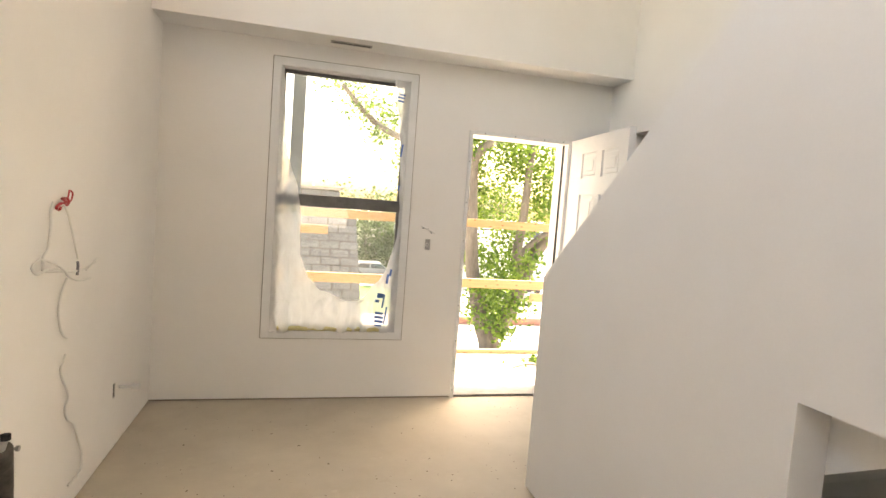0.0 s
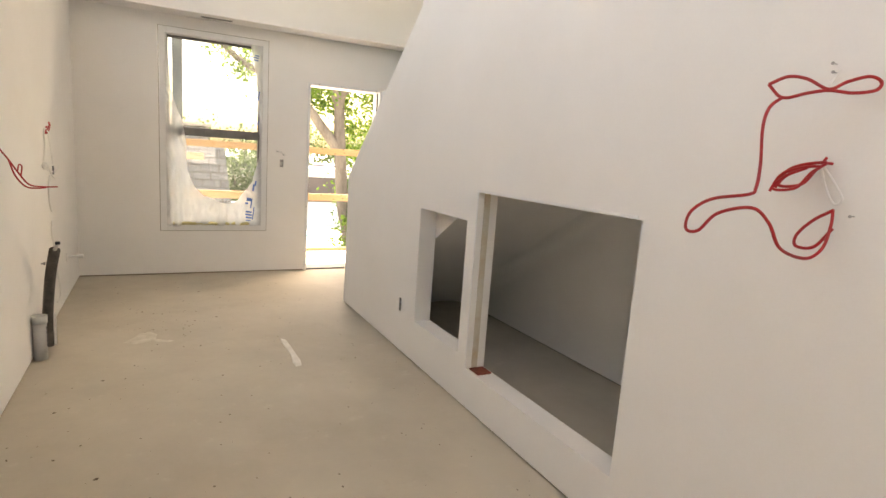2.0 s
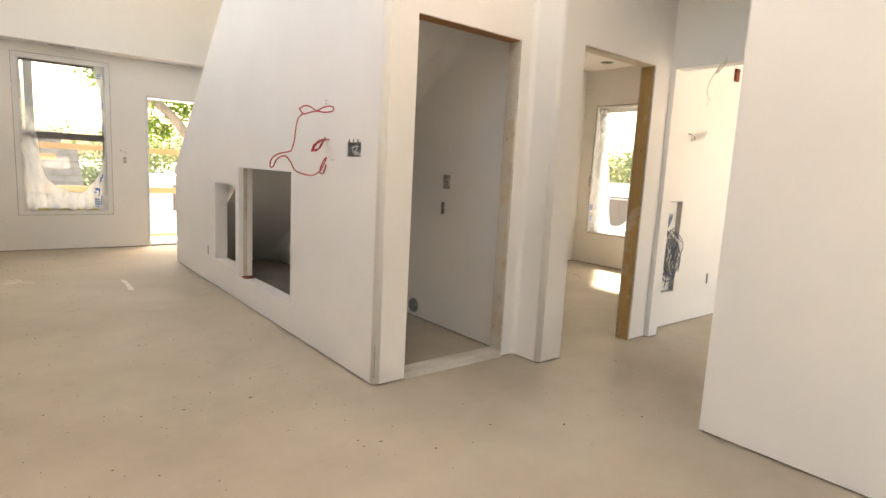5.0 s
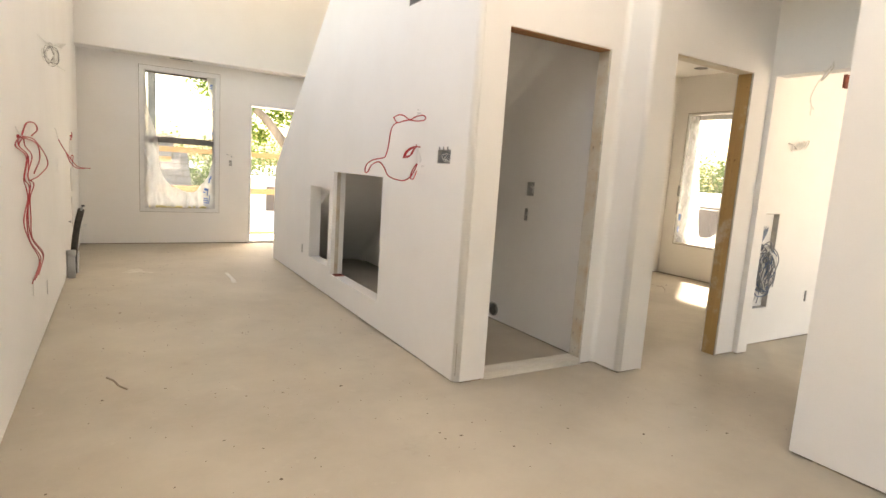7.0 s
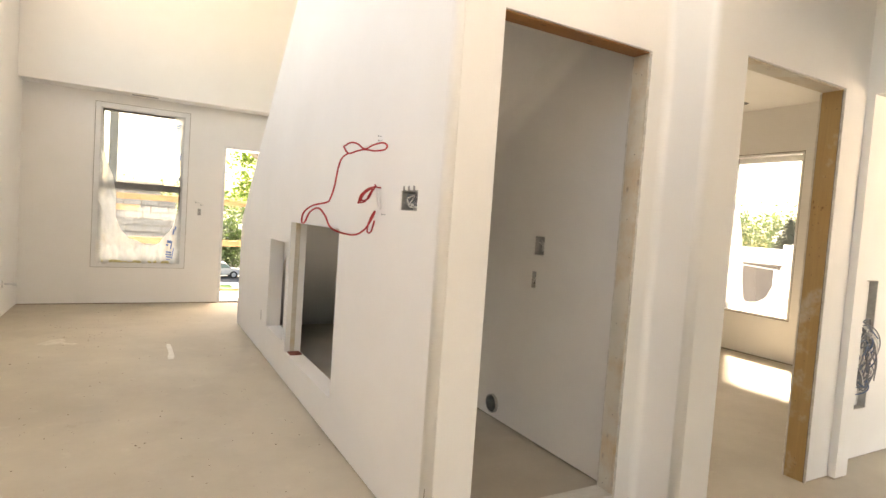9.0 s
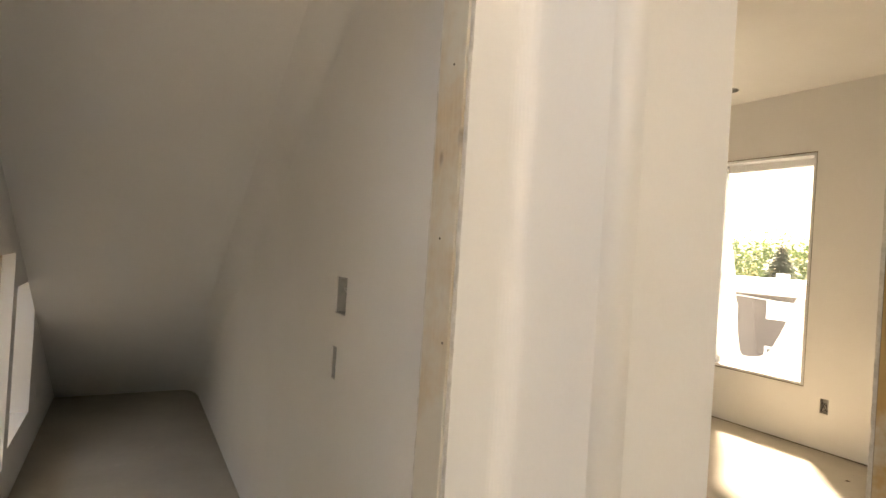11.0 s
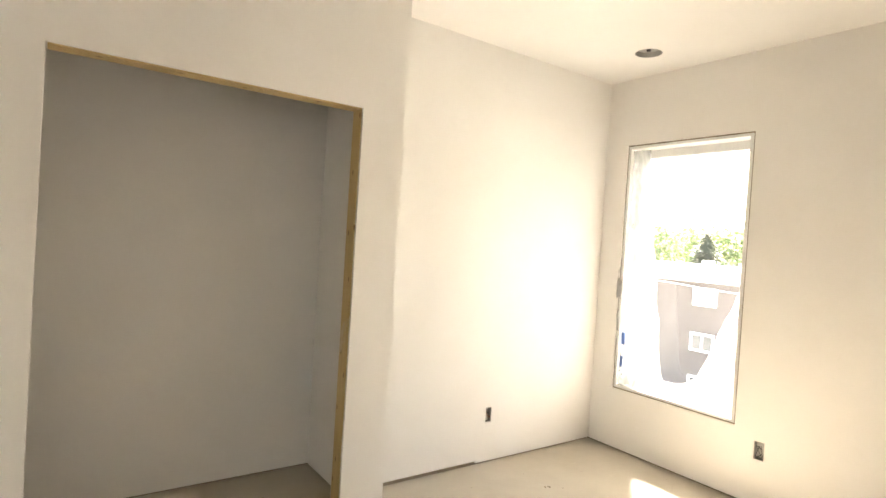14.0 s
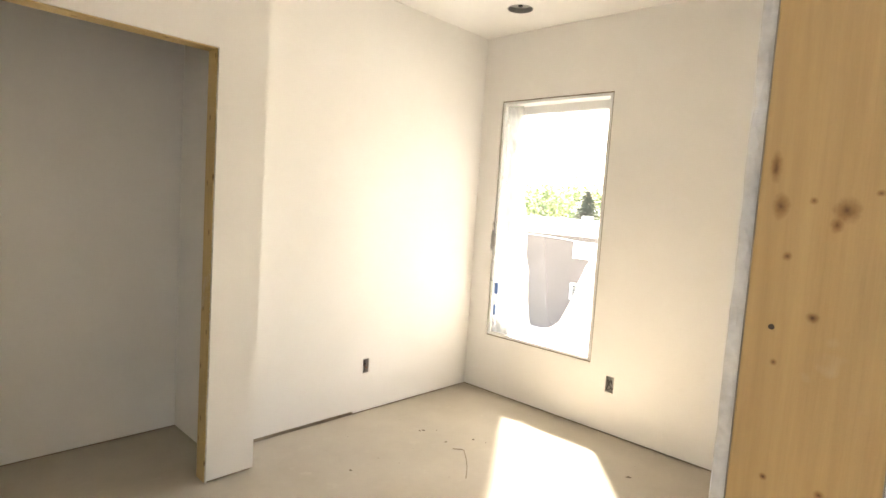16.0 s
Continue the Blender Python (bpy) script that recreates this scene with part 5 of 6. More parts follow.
device("outlet_box", "open steel outlet box low in the stair wall", "x", XH, 1.332, 0.328, 0.038, 0.092, inward=1, seed=2)
device("outlet_box", "open steel outlet box in the bedroom wall", "y", 0.74, 5.839, 0.325, 0.048, 0.098, inward=1, seed=3)
device("outlet_box", "open steel outlet box under the bedroom window", "x", XW, -0.515, 0.338, 0.058, 0.108, inward=1, seed=4)
device("outlet_box", "open outlet box in the closet wall", "x", XM, -1.097, 1.16, 0.088, 0.108, inward=1, seed=5)
device("outlet_box", "narrow open box in the closet wall", "x", XM, -1.066, 0.955, 0.042, 0.098, inward=1, seed=6)
device("switch_box", "open switch box beside the front door", "y", YF, 1.481, 1.165, 0.036, 0.078, inward=1, seed=7)
device("outlet_box", "narrow open box low in the living room wall", "x", XL, 0.11, 0.268, 0.048, 0.104, inward=-1, seed=8)
device("outlet_box", "narrow open box with red wires coming out", "x", XL, -0.61, 0.425, 0.038, 0.108, inward=-1, seed=9)
device("switch_box", "open switch box in the living room wall", "x", XL, 1.12, 1.09, 0.048, 0.118, inward=-1, seed=10)
device("outlet_box", "small open box near the corner", "x", XL, 3.245, 0.33, 0.038, 0.078, inward=-1, seed=11)
device("outlet_box", "small open box in the panel wall", "y", -2.04, 5.318, 0.37, 0.034, 0.098, 0.03, inward=1, seed=12)
device("outlet_box", "small open box in the panel wall", "y", -2.04, 5.558, 0.38, 0.034, 0.098, 0.03, inward=1, seed=13)
big = device("junction_box", "wide open junction box stuffed with grey wires", "x", XH, -1.595, 1.342, 0.158, 0.083, 0.06, 1, 0, 14)
r = random.Random(31)
for k in range(16):
    pts = [(XH + 0.05, -1.595 + r.uniform(-0.06, 0.06), 1.342 + r.uniform(-0.03, 0.03))]
    for _ in range(3):
        pts.append((XH + r.uniform(0.004, 0.03), -1.595 + r.uniform(-0.068, 0.068), 1.342 + r.uniform(-0.034, 0.034)))
    wpart("wire", wire_mesh(pts, 0.0022, 6, 5), GREY_WIRE if k % 3 else WHITE_WIRE, big)
for yy in (-1.541, -1.589, -1.639):
    wpart("ear", boxes((XH - 0.004, XH + 0.006, yy - 0.005, yy + 0.005, 1.383, 1.402), bevel=0.002), STEEL, big)

# high wall vent and soffit vent
hv = thing("wall_vent", "open rectangular duct opening high in the stair wall", "vent", XH, -1.13, 2.34)
wpart("duct", boxes((XH + 0.10, XH + 0.112, -1.256, -1.004, 2.339, 2.546), (XH + 0.004, XH + 0.10, -1.258, -1.254, 2.337, 2.548), (XH + 0.004, XH + 0.10, -1.006, -1.002, 2.337, 2.548), (XH + 0.004, XH + 0.10, -1.254, -1.006, 2.337, 2.341)), STEEL, hv)
sv = thing("soffit_vent", "narrow grey slot vent in the soffit underside", "vent", 0.825, 3.85, 2.49)
bm = prism("z", 2.484, 2.4895, [(0.69, 3.825), (0.965, 3.825), (0.965, 3.875), (0.69, 3.875)], [(0.70, 0.955, 3.835, 3.865)])
wpart("frame", bm, STEEL, sv)
wpart("slot", boxes((0.70, 0.955, 3.835, 3.865, 2.4865, 2.4892)), DARK, sv)
for k in range(4):
    wpart("slat", boxes((0.705 + k * 0.064, 0.708 + k * 0.064, 3.836, 3.864, 2.4845, 2.4865)), STEEL, sv)

# ceiling light cut-out
cl = thing("ceiling_light", "round metal light can recessed in the ceiling", "ceiling light", 6.476, 0.143, LOW)
wpart("can", ring(bmesh.new(), (6.476, 0.143, LOW + 0.055), 0.080, 0.084, 0.11, "z", 32), STEEL, cl, "galvanised can")
wpart("can_top", cyl(bmesh.new(), (6.476, 0.143, LOW + 0.035), 0.080, 0.006, "z", 32), STEEL, cl)
wpart("socket", cyl(bmesh.new(), (6.476, 0.143, LOW + 0.024), 0.014, 0.018, "z", 16), BLACK, cl)

# dryer duct low in the closet
dv = thing("dryer_vent", "round duct opening low in the closet wall", "vent", XM, -0.74, 0.10)
wpart("collar", ring(bmesh.new(), (XM + 0.02, -0.74, 0.10), 0.054, 0.060, 0.07, "x", 28), STEEL, dv, "galvanised collar")
wpart("back", cyl(bmesh.new(), (XM + 0.10, -0.74, 0.10), 0.06, 0.006, "x", 24), DARK, dv)

# open cable panel with a coil of cables
pn = thing("electrical_cabinet", "open recessed wall cabinet with coiled grey cables", "electrical cabinet", 4.68, -1.985, 0.31)
bm = bmesh.new()
for a in ((4.552, 4.556, -1.983, -1.90, 0.312, 1.088), (4.809, 4.813, -1.983, -1.90, 0.312, 1.088), (4.556, 4.809, -1.983, -1.90, 1.084, 1.088), (4.556, 4.809, -1.983, -1.90, 0.312, 0.316), (4.556, 4.809, -1.90, -1.896, 0.312, 1.088)):
    box(bm, *a)
wpart("enclosure", bm, STEEL, pn, "grey metal enclosure")
r = random.Random(5)
for k in range(7):
    x = 4.70 + k * 0.010
    wpart("cable", wire_mesh([(x, -1.93, 1.085), (x - 0.01, -1.94, 0.95), (x - 0.03 - 0.01 * k, -1.95, 0.85), (4.66 + r.uniform(-0.03, 0.03), -1.96, 0.80)], 0.0042, 6), GREY_WIRE if k % 2 else BLUE_WIRE, pn)
for k in range(24):
    cx, cz = 4.675 + r.uniform(-0.03, 0.05), 0.63 + r.uniform(-0.06, 0.05)
    a, b = r.uniform(0.06, 0.115), r.uniform(0.12, 0.20)
    pts = [(cx + a * math.cos(q * math.pi / 4 + k), -1.985 + r.uniform(-0.045, 0.03), cz + b * math.sin(q * math.pi / 4 + k)) for q in range(9)]
    wpart("cable", wire_mesh(pts, 0.0038, 6), (GREY_WIRE, BLUE_WIRE, WHITE_WIRE)[k % 3 if k % 4 else 0], pn)
for k in range(4):
    wpart("cable", wire_mesh([(4.66 + 0.02 * k, -1.96, 0.52), (4.62 + 0.04 * k, -1.97, 0.42), (4.58 + 0.06 * k, -1.96, 0.345)], 0.0038, 6), WHITE_WIRE if k % 2 else GREY_WIRE, pn)
wpart("back_plate", boxes((4.552, 4.813, -1.895, -1.87, 0.312, 1.088)), DARK, pn, "dark back plate")

# the panel sits in the hall-side wall
pn.location += Vector((-0.09, -0.055, 0))

# floor-level duct cut-out in the panel wall
dk = thing("duct_opening", "low rectangular wooden duct opening at the floor", "vent", 5.91, -1.95, 0)
wpart("lining", boxes((5.792, 5.80, -1.984, -1.87, 0.0, 0.148), (6.02, 6.028, -1.984, -1.87, 0.0, 0.148), (5.80, 6.02, -1.984, -1.87, 0.14, 0.148), (5.80, 6.02, -1.875, -1.867, 0.0, 0.14)), PINE_HEAD, dk)
dk.location += Vector((-0.16, -0.055, 0))
dk.scale = (1, 0.36, 1.12)

# ---------------------------------------------------------------- hanging wires
def wires(name, label, runs, base, category="wire"):
    ob = thing(name, label, category, *base, group="hanging wires")
    for pts, r, m in runs:
        wpart("wire", wire_mesh(pts, r * (1.5 if m is WHITE_WIRE else 1.1)), m, ob)
    return ob


def on_x(x, pts, wob=0.0, seed=0):
    r = random.Random(seed)
    return [(x + r.uniform(-wob, wob), y, z) for y, z in pts]


BOW1 = [(1.626, -1.196, 1.577), (1.648, -1.227, 1.595), (1.669, -1.261, 1.589), (1.692, -1.299, 1.566), (1.72, -1.322, 1.584), (1.753, -1.349, 1.597), (1.77, -1.366, 1.586), (1.762, -1.362, 1.567), (1.728, -1.333, 1.559), (1.692, -1.3, 1.563), (1.669, -1.267, 1.557), (1.641, -1.226, 1.546), (1.626, -1.196, 1.577)]
DROP = [(1.64, -1.227, 1.547), (1.615, -1.215, 1.521), (1.6, -1.216, 1.474), (1.58, -1.238, 1.387), (1.56, -1.25, 1.331), (1.545, -1.245, 1.314), (1.5, -1.184, 1.296), (1.47, -1.153, 1.261), (1.464, -1.151, 1.219), (1.47, -1.181, 1.219), (1.48, -1.219, 1.265), (1.497, -1.289, 1.286), (1.52, -1.319, 1.256), (1.549, -1.336, 1.201), (1.637, -1.344, 1.178), (1.69, -1.348, 1.201), (1.73, -1.337, 1.253), (1.75, -1.325, 1.29)]
LOOP2 = [(1.745, -1.329, 1.29), (1.745, -1.288, 1.261), (1.745, -1.254, 1.22), (1.745, -1.256, 1.191), (1.745, -1.299, 1.196), (1.745, -1.334, 1.246)]
BOW2 = [(1.724, -1.192, 1.332), (1.731, -1.208, 1.373), (1.742, -1.24, 1.393), (1.758, -1.286, 1.401), (1.752, -1.27, 1.384), (1.742, -1.248, 1.347), (1.731, -1.214, 1.337), (1.726, -1.198, 1.343), (1.735, -1.22, 1.373), (1.75, -1.262, 1.397)]
PINK = [(1.772, -1.27, 1.396), (1.772, -1.311, 1.346), (1.772, -1.329, 1.314), (1.772, -1.312, 1.303), (1.772, -1.285, 1.344), (1.772, -1.267, 1.392)]
wires("red_wire", "looped red alarm wire hanging on the stair wall",
      [(BOW1, 0.0036, RED), (DROP, 0.0036, RED), (LOOP2, 0.0036, RED), (BOW2, 0.0036, RED), ([(x - 0.008, y + 0.008, z - 0.010) for x, y, z in BOW2], 0.0034, RED), (PINK, 0.0024, WHITE_WIRE),
       ([(XH, -1.285, 1.40), (XH - 0.02, -1.275, 1.402), (1.756, -1.286, 1.412)], 0.0034, RED),
       ([(XH + 0.004, -1.262, 1.625), (1.75, -1.275, 1.60), (1.69, -1.30, 1.574)], 0.0016, WHITE_WIRE)], (XH, -1.1, 1.18))
for y, z in ((-1.254, 1.639), (-1.258, 1.618), (-1.354, 1.278)):
    n = thing("nail", "small bright nail sticking out of the drywall", "nail", XH, y, z)
    wpart("shank", cyl(bmesh.new(), (XH - 0.008, y, z), 0.0016, 0.02, "x", 8), STEEL, n)
    wpart("head", cyl(bmesh.new(), (XH - 0.018, y, z), 0.004, 0.002, "x", 10), STEEL, n)

BUNDLE = [(-0.983, 1.289), (-1.033, 1.242), (-0.738, 1.185), (-0.852, 1.077), (-0.699, 1.023), (-0.762, 0.958), (-0.876, 0.855), (-0.743, 0.722), (-0.286, 0.549), (-0.60, 0.47)]
runs = []
for k in range(4):
    runs.append((on_x(XL + 0.014, [(a + 0.075 * (k - 1.5) * (0.4 + abs(math.sin(i * 1.3 + k))), b) for i, (a, b) in enumerate(BUNDLE)], 0.006, 20 + k), 0.0028, RED))
runs += [(on_x(XL + 0.02, [(-0.983, 1.289), (-0.486, 1.279), (0.098, 1.187), (0.141, 1.116), (-0.295, 1.064), (-0.691, 1.052)], 0.006, 30), 0.0034, RED),
         (on_x(XL + 0.02, [(-0.983, 1.289), (-0.343, 1.255), (-0.264, 1.166), (-0.589, 1.088)], 0.006, 31), 0.0034, RED),
         (on_x(XL + 0.02, [(-0.944, 1.300), (-0.770, 1.364), (-0.457, 1.376), (-0.40, 1.34), (-0.618, 1.300)], 0.006, 32), 0.0036, RED),
         (on_x(XL + 0.016, [(-1.16, 1.33), (-1.0, 1.29), (-0.90, 1.292), (-0.62, 1.345)], 0.004, 33), 0.0022, WHITE_WIRE),
         ([(XL - 0.02, -1.0, 1.285), (XL + 0.012, -0.99, 1.289), (XL + 0.02, -0.92, 1.285)], 0.008, RED)]
wires("red_wire_bundle", "bundle of red wires hanging down the living room wall", runs, (XL, -0.8, 0.45))

wires("red_wire", "thin red wire with white end sticking out of the wall",
      [([(XL - 0.01, 0.955, 1.40), (XL + 0.008, 0.965, 1.385), (-0.345, 0.985, 1.345), (-0.338, 1.013, 1.306)], 0.0022, WHITE_WIRE),
       ([(-0.338, 1.013, 1.306), (-0.318, 1.050, 1.255), (-0.293, 1.094, 1.202), (-0.262, 1.090, 1.150), (-0.221, 1.085, 1.094), (-0.178, 1.135, 1.080), (-0.128, 1.203, 1.076)], 0.0032, RED),
       ([(-0.293, 1.094, 1.202), (-0.268, 1.080, 1.130), (-0.232, 1.090, 1.082), (-0.190, 1.120, 1.074), (-0.165, 1.150, 1.076)], 0.0032, RED),
       ([(-0.262, 1.090, 1.150), (-0.258, 1.105, 1.180), (-0.246, 1.100, 1.172), (-0.250, 1.090, 1.128)], 0.0028, RED)], (XL, 1.05, 1.07))
wires("white_wire", "white cable with a red knot trailing down to the floor",
      [(on_x(XL + 0.016, [(2.393, 1.355), (2.376, 1.317), (2.374, 1.264), (2.359, 1.18), (2.318, 1.152), (2.311, 1.122), (2.33, 1.099), (2.439, 1.083), (2.605, 1.063), (2.731, 1.055), (2.797, 1.064), (2.853, 1.074)], 0.003, 50), 0.0034, WHITE_WIRE),
       (on_x(XL + 0.018, [(2.445, 1.335), (2.487, 1.339), (2.533, 1.297), (2.558, 1.255), (2.597, 1.183), (2.632, 1.113)], 0.003, 56), 0.0028, WHITE_WIRE),
       (on_x(XL + 0.024, [(2.347, 1.132), (2.292, 1.145), (2.235, 1.141), (2.211, 1.124), (2.228, 1.102), (2.272, 1.096), (2.33, 1.103), (2.428, 1.095)], 0.004, 52), 0.0032, WHITE_WIRE),
       (on_x(XL + 0.020, [(2.347, 1.132), (2.411, 1.114), (2.491, 1.083), (2.548, 1.047), (2.638, 1.02), (2.788, 1.009)], 0.004, 53), 0.0034, WHITE_WIRE),
       (on_x(XL + 0.022, [(2.731, 1.052), (2.79, 1.07), (2.84, 1.088), (2.88, 1.092)], 0.002, 57), 0.0022, WHITE_WIRE),
       (on_x(XL + 0.020, [(2.633, 1.10), (2.64, 1.078), (2.631, 1.043)], 0.001, 58), 0.0050, GREY_WIRE),
       (on_x(XL + 0.018, [(2.446, 1.322), (2.415, 1.331), (2.455, 1.344), (2.496, 1.352), (2.474, 1.365), (2.517, 1.365), (2.508, 1.343), (2.470, 1.340), (2.43, 1.325)], 0.006, 51), 0.0048, RED),
       (on_x(XL + 0.024, [(2.507, 1.359), (2.50, 1.381), (2.526, 1.399), (2.544, 1.388), (2.534, 1.365), (2.513, 1.352)], 0.004, 55), 0.0030, RED),
       (on_x(XL + 0.010, [(2.549, 1.04), (2.508, 0.984), (2.479, 0.925), (2.493, 0.861), (2.524, 0.812), (2.57, 0.788)], 0.002, 54), 0.0034, WHITE_WIRE),
       (on_x(XL + 0.010, [(2.563, 0.719), (2.531, 0.699), (2.51, 0.67), (2.541, 0.62), (2.579, 0.564), (2.593, 0.523), (2.566, 0.484), (2.599, 0.429), (2.663, 0.379), (2.72, 0.296), (2.766, 0.209), (2.771, 0.14), (2.732, 0.119), (2.618, 0.125)], 0.002, 59), 0.0034, WHITE_WIRE)], (XL, 2.55, 0.05))
r = random.Random(9)
runs = [([(XL - 0.01, -0.02, 1.955), (XL + 0.012, 0.04, 1.945), (XL + 0.05, 0.12, 1.915)], 0.0026, WHITE_WIRE), ([(XL + 0.07, 0.16, 1.80), (XL + 0.10, 0.17, 1.785), (XL + 0.135, 0.19, 1.765)], 0.0026, WHITE_WIRE)]
for k in range(8):
    cx, cz, q0 = XL + 0.058 + r.uniform(-0.010, 0.010), 1.858 + r.uniform(-0.012, 0.012), k * 0.7
    runs.append(([(cx + (0.022 + 0.006 * (k % 4)) * math.cos(q * math.pi / 4 + q0), 0.15 + 0.035 * math.sin(q * 1.3 + k), cz + (0.036 + 0.009 * (k % 5)) * math.sin(q * math.pi / 4 + q0) + 0.010 * math.sin(3.1 * q + k)) for q in range(9)], 0.0022, STEEL if k % 2 else WHITE_WIRE))
for k in range(5):
    runs.append(([(XL + 0.07, 0.14, 1.91), (XL + 0.095, 0.12 + 0.02 * k, 1.915 + 0.006 * k), (XL + 0.125 + 0.004 * k, 0.10 + 0.03 * k, 1.90 + 0.012 * k)], 0.0026, WHITE_WIRE))
wires("white_wire_coil", "coil of white cable hanging high on the living room wall", runs, (XL, 0.1, 1.78))
wires("cable_stub", "short grey cable stub beside the front door",
      [([(YX, YF - 0.004 - dd, zz) for YX, dd, zz in ((1.42, 0.0, 1.30), (1.455, 0.02, 1.285), (1.50, 0.03, 1.265), (1.525, 0.02, 1.25))], 0.004, WHITE_WIRE),
       ([(YX, YF - 0.004 - dd, zz) for YX, dd, zz in ((1.43, 0.0, 1.285), (1.47, 0.025, 1.282), (1.50, 0.02, 1.25))], 0.003, GREY_WIRE)], (1.48, YF, 1.25))
wires("hall_wire", "loose grey wire hanging over the hall opening",
      [([(XA - 0.003, -2.527, 2.149), (XA - 0.03, -2.516, 2.096), (XA - 0.05, -2.482, 2.022), (XA - 0.05, -2.464, 1.992), (XA - 0.045, -2.437, 1.914), (XA - 0.04, -2.445, 1.866), (XA - 0.04, -2.470, 1.829)], 0.0017, WHITE_WIRE),
       ([(XA - 0.003, -2.525, 2.14), (XA - 0.025, -2.535, 2.09), (XA - 0.04, -2.49, 2.02), (XA - 0.045, -2.50, 2.05), (XA - 0.02, -2.52, 2.11)], 0.0045, PLASTER),
       ([(XA - 0.045, -2.440, 1.90), (XA - 0.04, -2.447, 1.85), (XA - 0.04, -2.448, 1.793)], 0.0014, WHITE_WIRE)], (XA, -2.5, 1.79))
runs = [([(4.76, -1.985, 1.655), (4.77, -2.02, 1.64), (4.80, -2.03, 1.61)], 0.004, STEEL)]
for k in range(6):
    x = 4.79 + 0.034 * k
    runs.append(([(x + 0.022 * math.cos(q), -2.02 - 0.03 * math.sin(q) * 0.4, 1.628 + 0.006 * k + 0.034 * math.sin(q)) for q in [i * math.pi / 3 for i in range(7)]], 0.0036, PLASTER if k % 2 else WHITE_WIRE))
wires("wire_coil", "small twisted coil of white wire on the panel wall", runs, (4.85, -1.985, 1.6)).location += Vector((-0.07, -0.055, 0))
rb = thing("smoke_alarm_box", "small red-brown box high on the panel wall", "electrical box", 5.53, -1.985, 2.21)
wpart("body", boxes((5.50, 5.56, -2.01, -1.986, 2.20, 2.31), bevel=0.004), REDPAINT, rb)
rb.location += Vector((-0.13, -0.055, -0.03))
jb = thing("gas_stub", "small white capped pipe stub near the corner", "pipe stub", XL, 3.34, 0.31)
wpart("pipe", cyl(bmesh.new(), (XL + 0.035, 3.33, 0.325), 0.009, 0.07, "x", 12), TRIM_WHITE, jb)
wpart("cap", cyl(bmesh.new(), (XL + 0.085, 3.33, 0.325), 0.017, 0.04, "x", 14), TRIM_WHITE, jb, "white plastic cap")

# insulated pipe and drain stub by the left wall
ip = thing("insulated_pipe", "black foam-insulated pipe standing at the living room wall", "pipe", -0.32, 2.0, 0.0)
wpart("insulation", tube(bmesh.new(), spline([(-0.318, 2.01, 0.0), (-0.315, 1.985, 0.15), (-0.300, 1.955, 0.32), (-0.272, 1.89, 0.50), (-0.234, 1.795, 0.655)], 6), 0.029, 14), FOAM, ip, "split black foam sleeve", True)
wpart("pipe", tube(bmesh.new(), spline([(-0.238, 1.80, 0.645), (-0.226, 1.787, 0.675), (-0.217, 1.779, 0.695)], 4), 0.010, 12), PVC, ip, "pale pipe end", True)
wpart("cap", cyl(bmesh.new(), (-0.216, 1.778, 0.699), 0.013, 0.016, "z", 12), BLACK, ip)
for q in ((-0.296, 1.96, 0.36), (-0.29, 1.955, 0.18)):
    wpart("tape", boxes((q[0] + 0.012, q[0] + 0.026, q[1] - 0.012, q[1] + 0.004, q[2] - 0.035, q[2] + 0.05), bevel=0.004), TRIM_WHITE, ip, "torn scrap of white tape")
wpart("side_tube", tube(bmesh.new(), spline([(-0.285, 2.02, 0.0), (-0.283, 2.015, 0.1), (-0.282, 2.01, 0.19)], 4), 0.010, 10), TRIM_WHITE, ip, "white plastic tube", True)
ds = thing("drain_pipe", "open grey-white drain stub standing on the floor", "pipe", -0.32, 1.80, 0.0)
wpart("pipe", ring(bmesh.new(), (-0.322, 1.772, 0.115), 0.031, 0.0355, 0.23, "z", 28), PVC, ds, "printed plastic pipe", True)
wpart("socket", ring(bmesh.new(), (-0.322, 1.772, 0.245), 0.035, 0.0405, 0.045, "z", 28), PVC, ds, "wider plastic socket", True)
for k in range(5):
    wpart("print", boxes((-0.2882, -0.2850, 1.757, 1.764, 0.08 + 0.026 * k, 0.098 + 0.026 * k)), BLACK, ds, "small black print")
vk = thing("valve_stub", "small metal valve stub in the living room wall", "pipe stub", XL, 2.15, 0.503)
wpart("stem", cyl(bmesh.new(), (XL + 0.008, 2.15, 0.503), 0.005, 0.016, "x", 10), STEEL, vk)
wpart("knob", cyl(bmesh.new(), (XL + 0.018, 2.15, 0.503), 0.010, 0.010, "x", 12), STEEL, vk)

# scrap of red board on the niche sill
sc = tagged(finish("scrap_board", boxes((XH + 0.015, XH + 0.10, 0.28, 0.372, 0.2235, 0.232), bevel=0.002), REDPAINT), "scrap of red-brown board on the niche sill", "scrap")


# ---------------------------------------------------------------- plaster, chips and floor debris
def blob(name, label, pts, z, h, material, category):
    bm = bmesh.new()
    n = len(pts)
    cx, cy = sum(p[0] for p in pts) / n, sum(p[1] for p in pts) / n
    lo = [bm.verts.new((x, y, z)) for x, y in pts]
    hi = [bm.verts.new((cx + (x - cx) * 0.8, cy + (y - cy) * 0.86, z + h)) for x, y in pts]
    for i in range(n):
        bm.faces.new((lo[i], lo[(i + 1) % n], hi[(i + 1) % n], hi[i]))
    bm.faces.new(hi)
    return tagged(finish(name, bm, material), label, category)


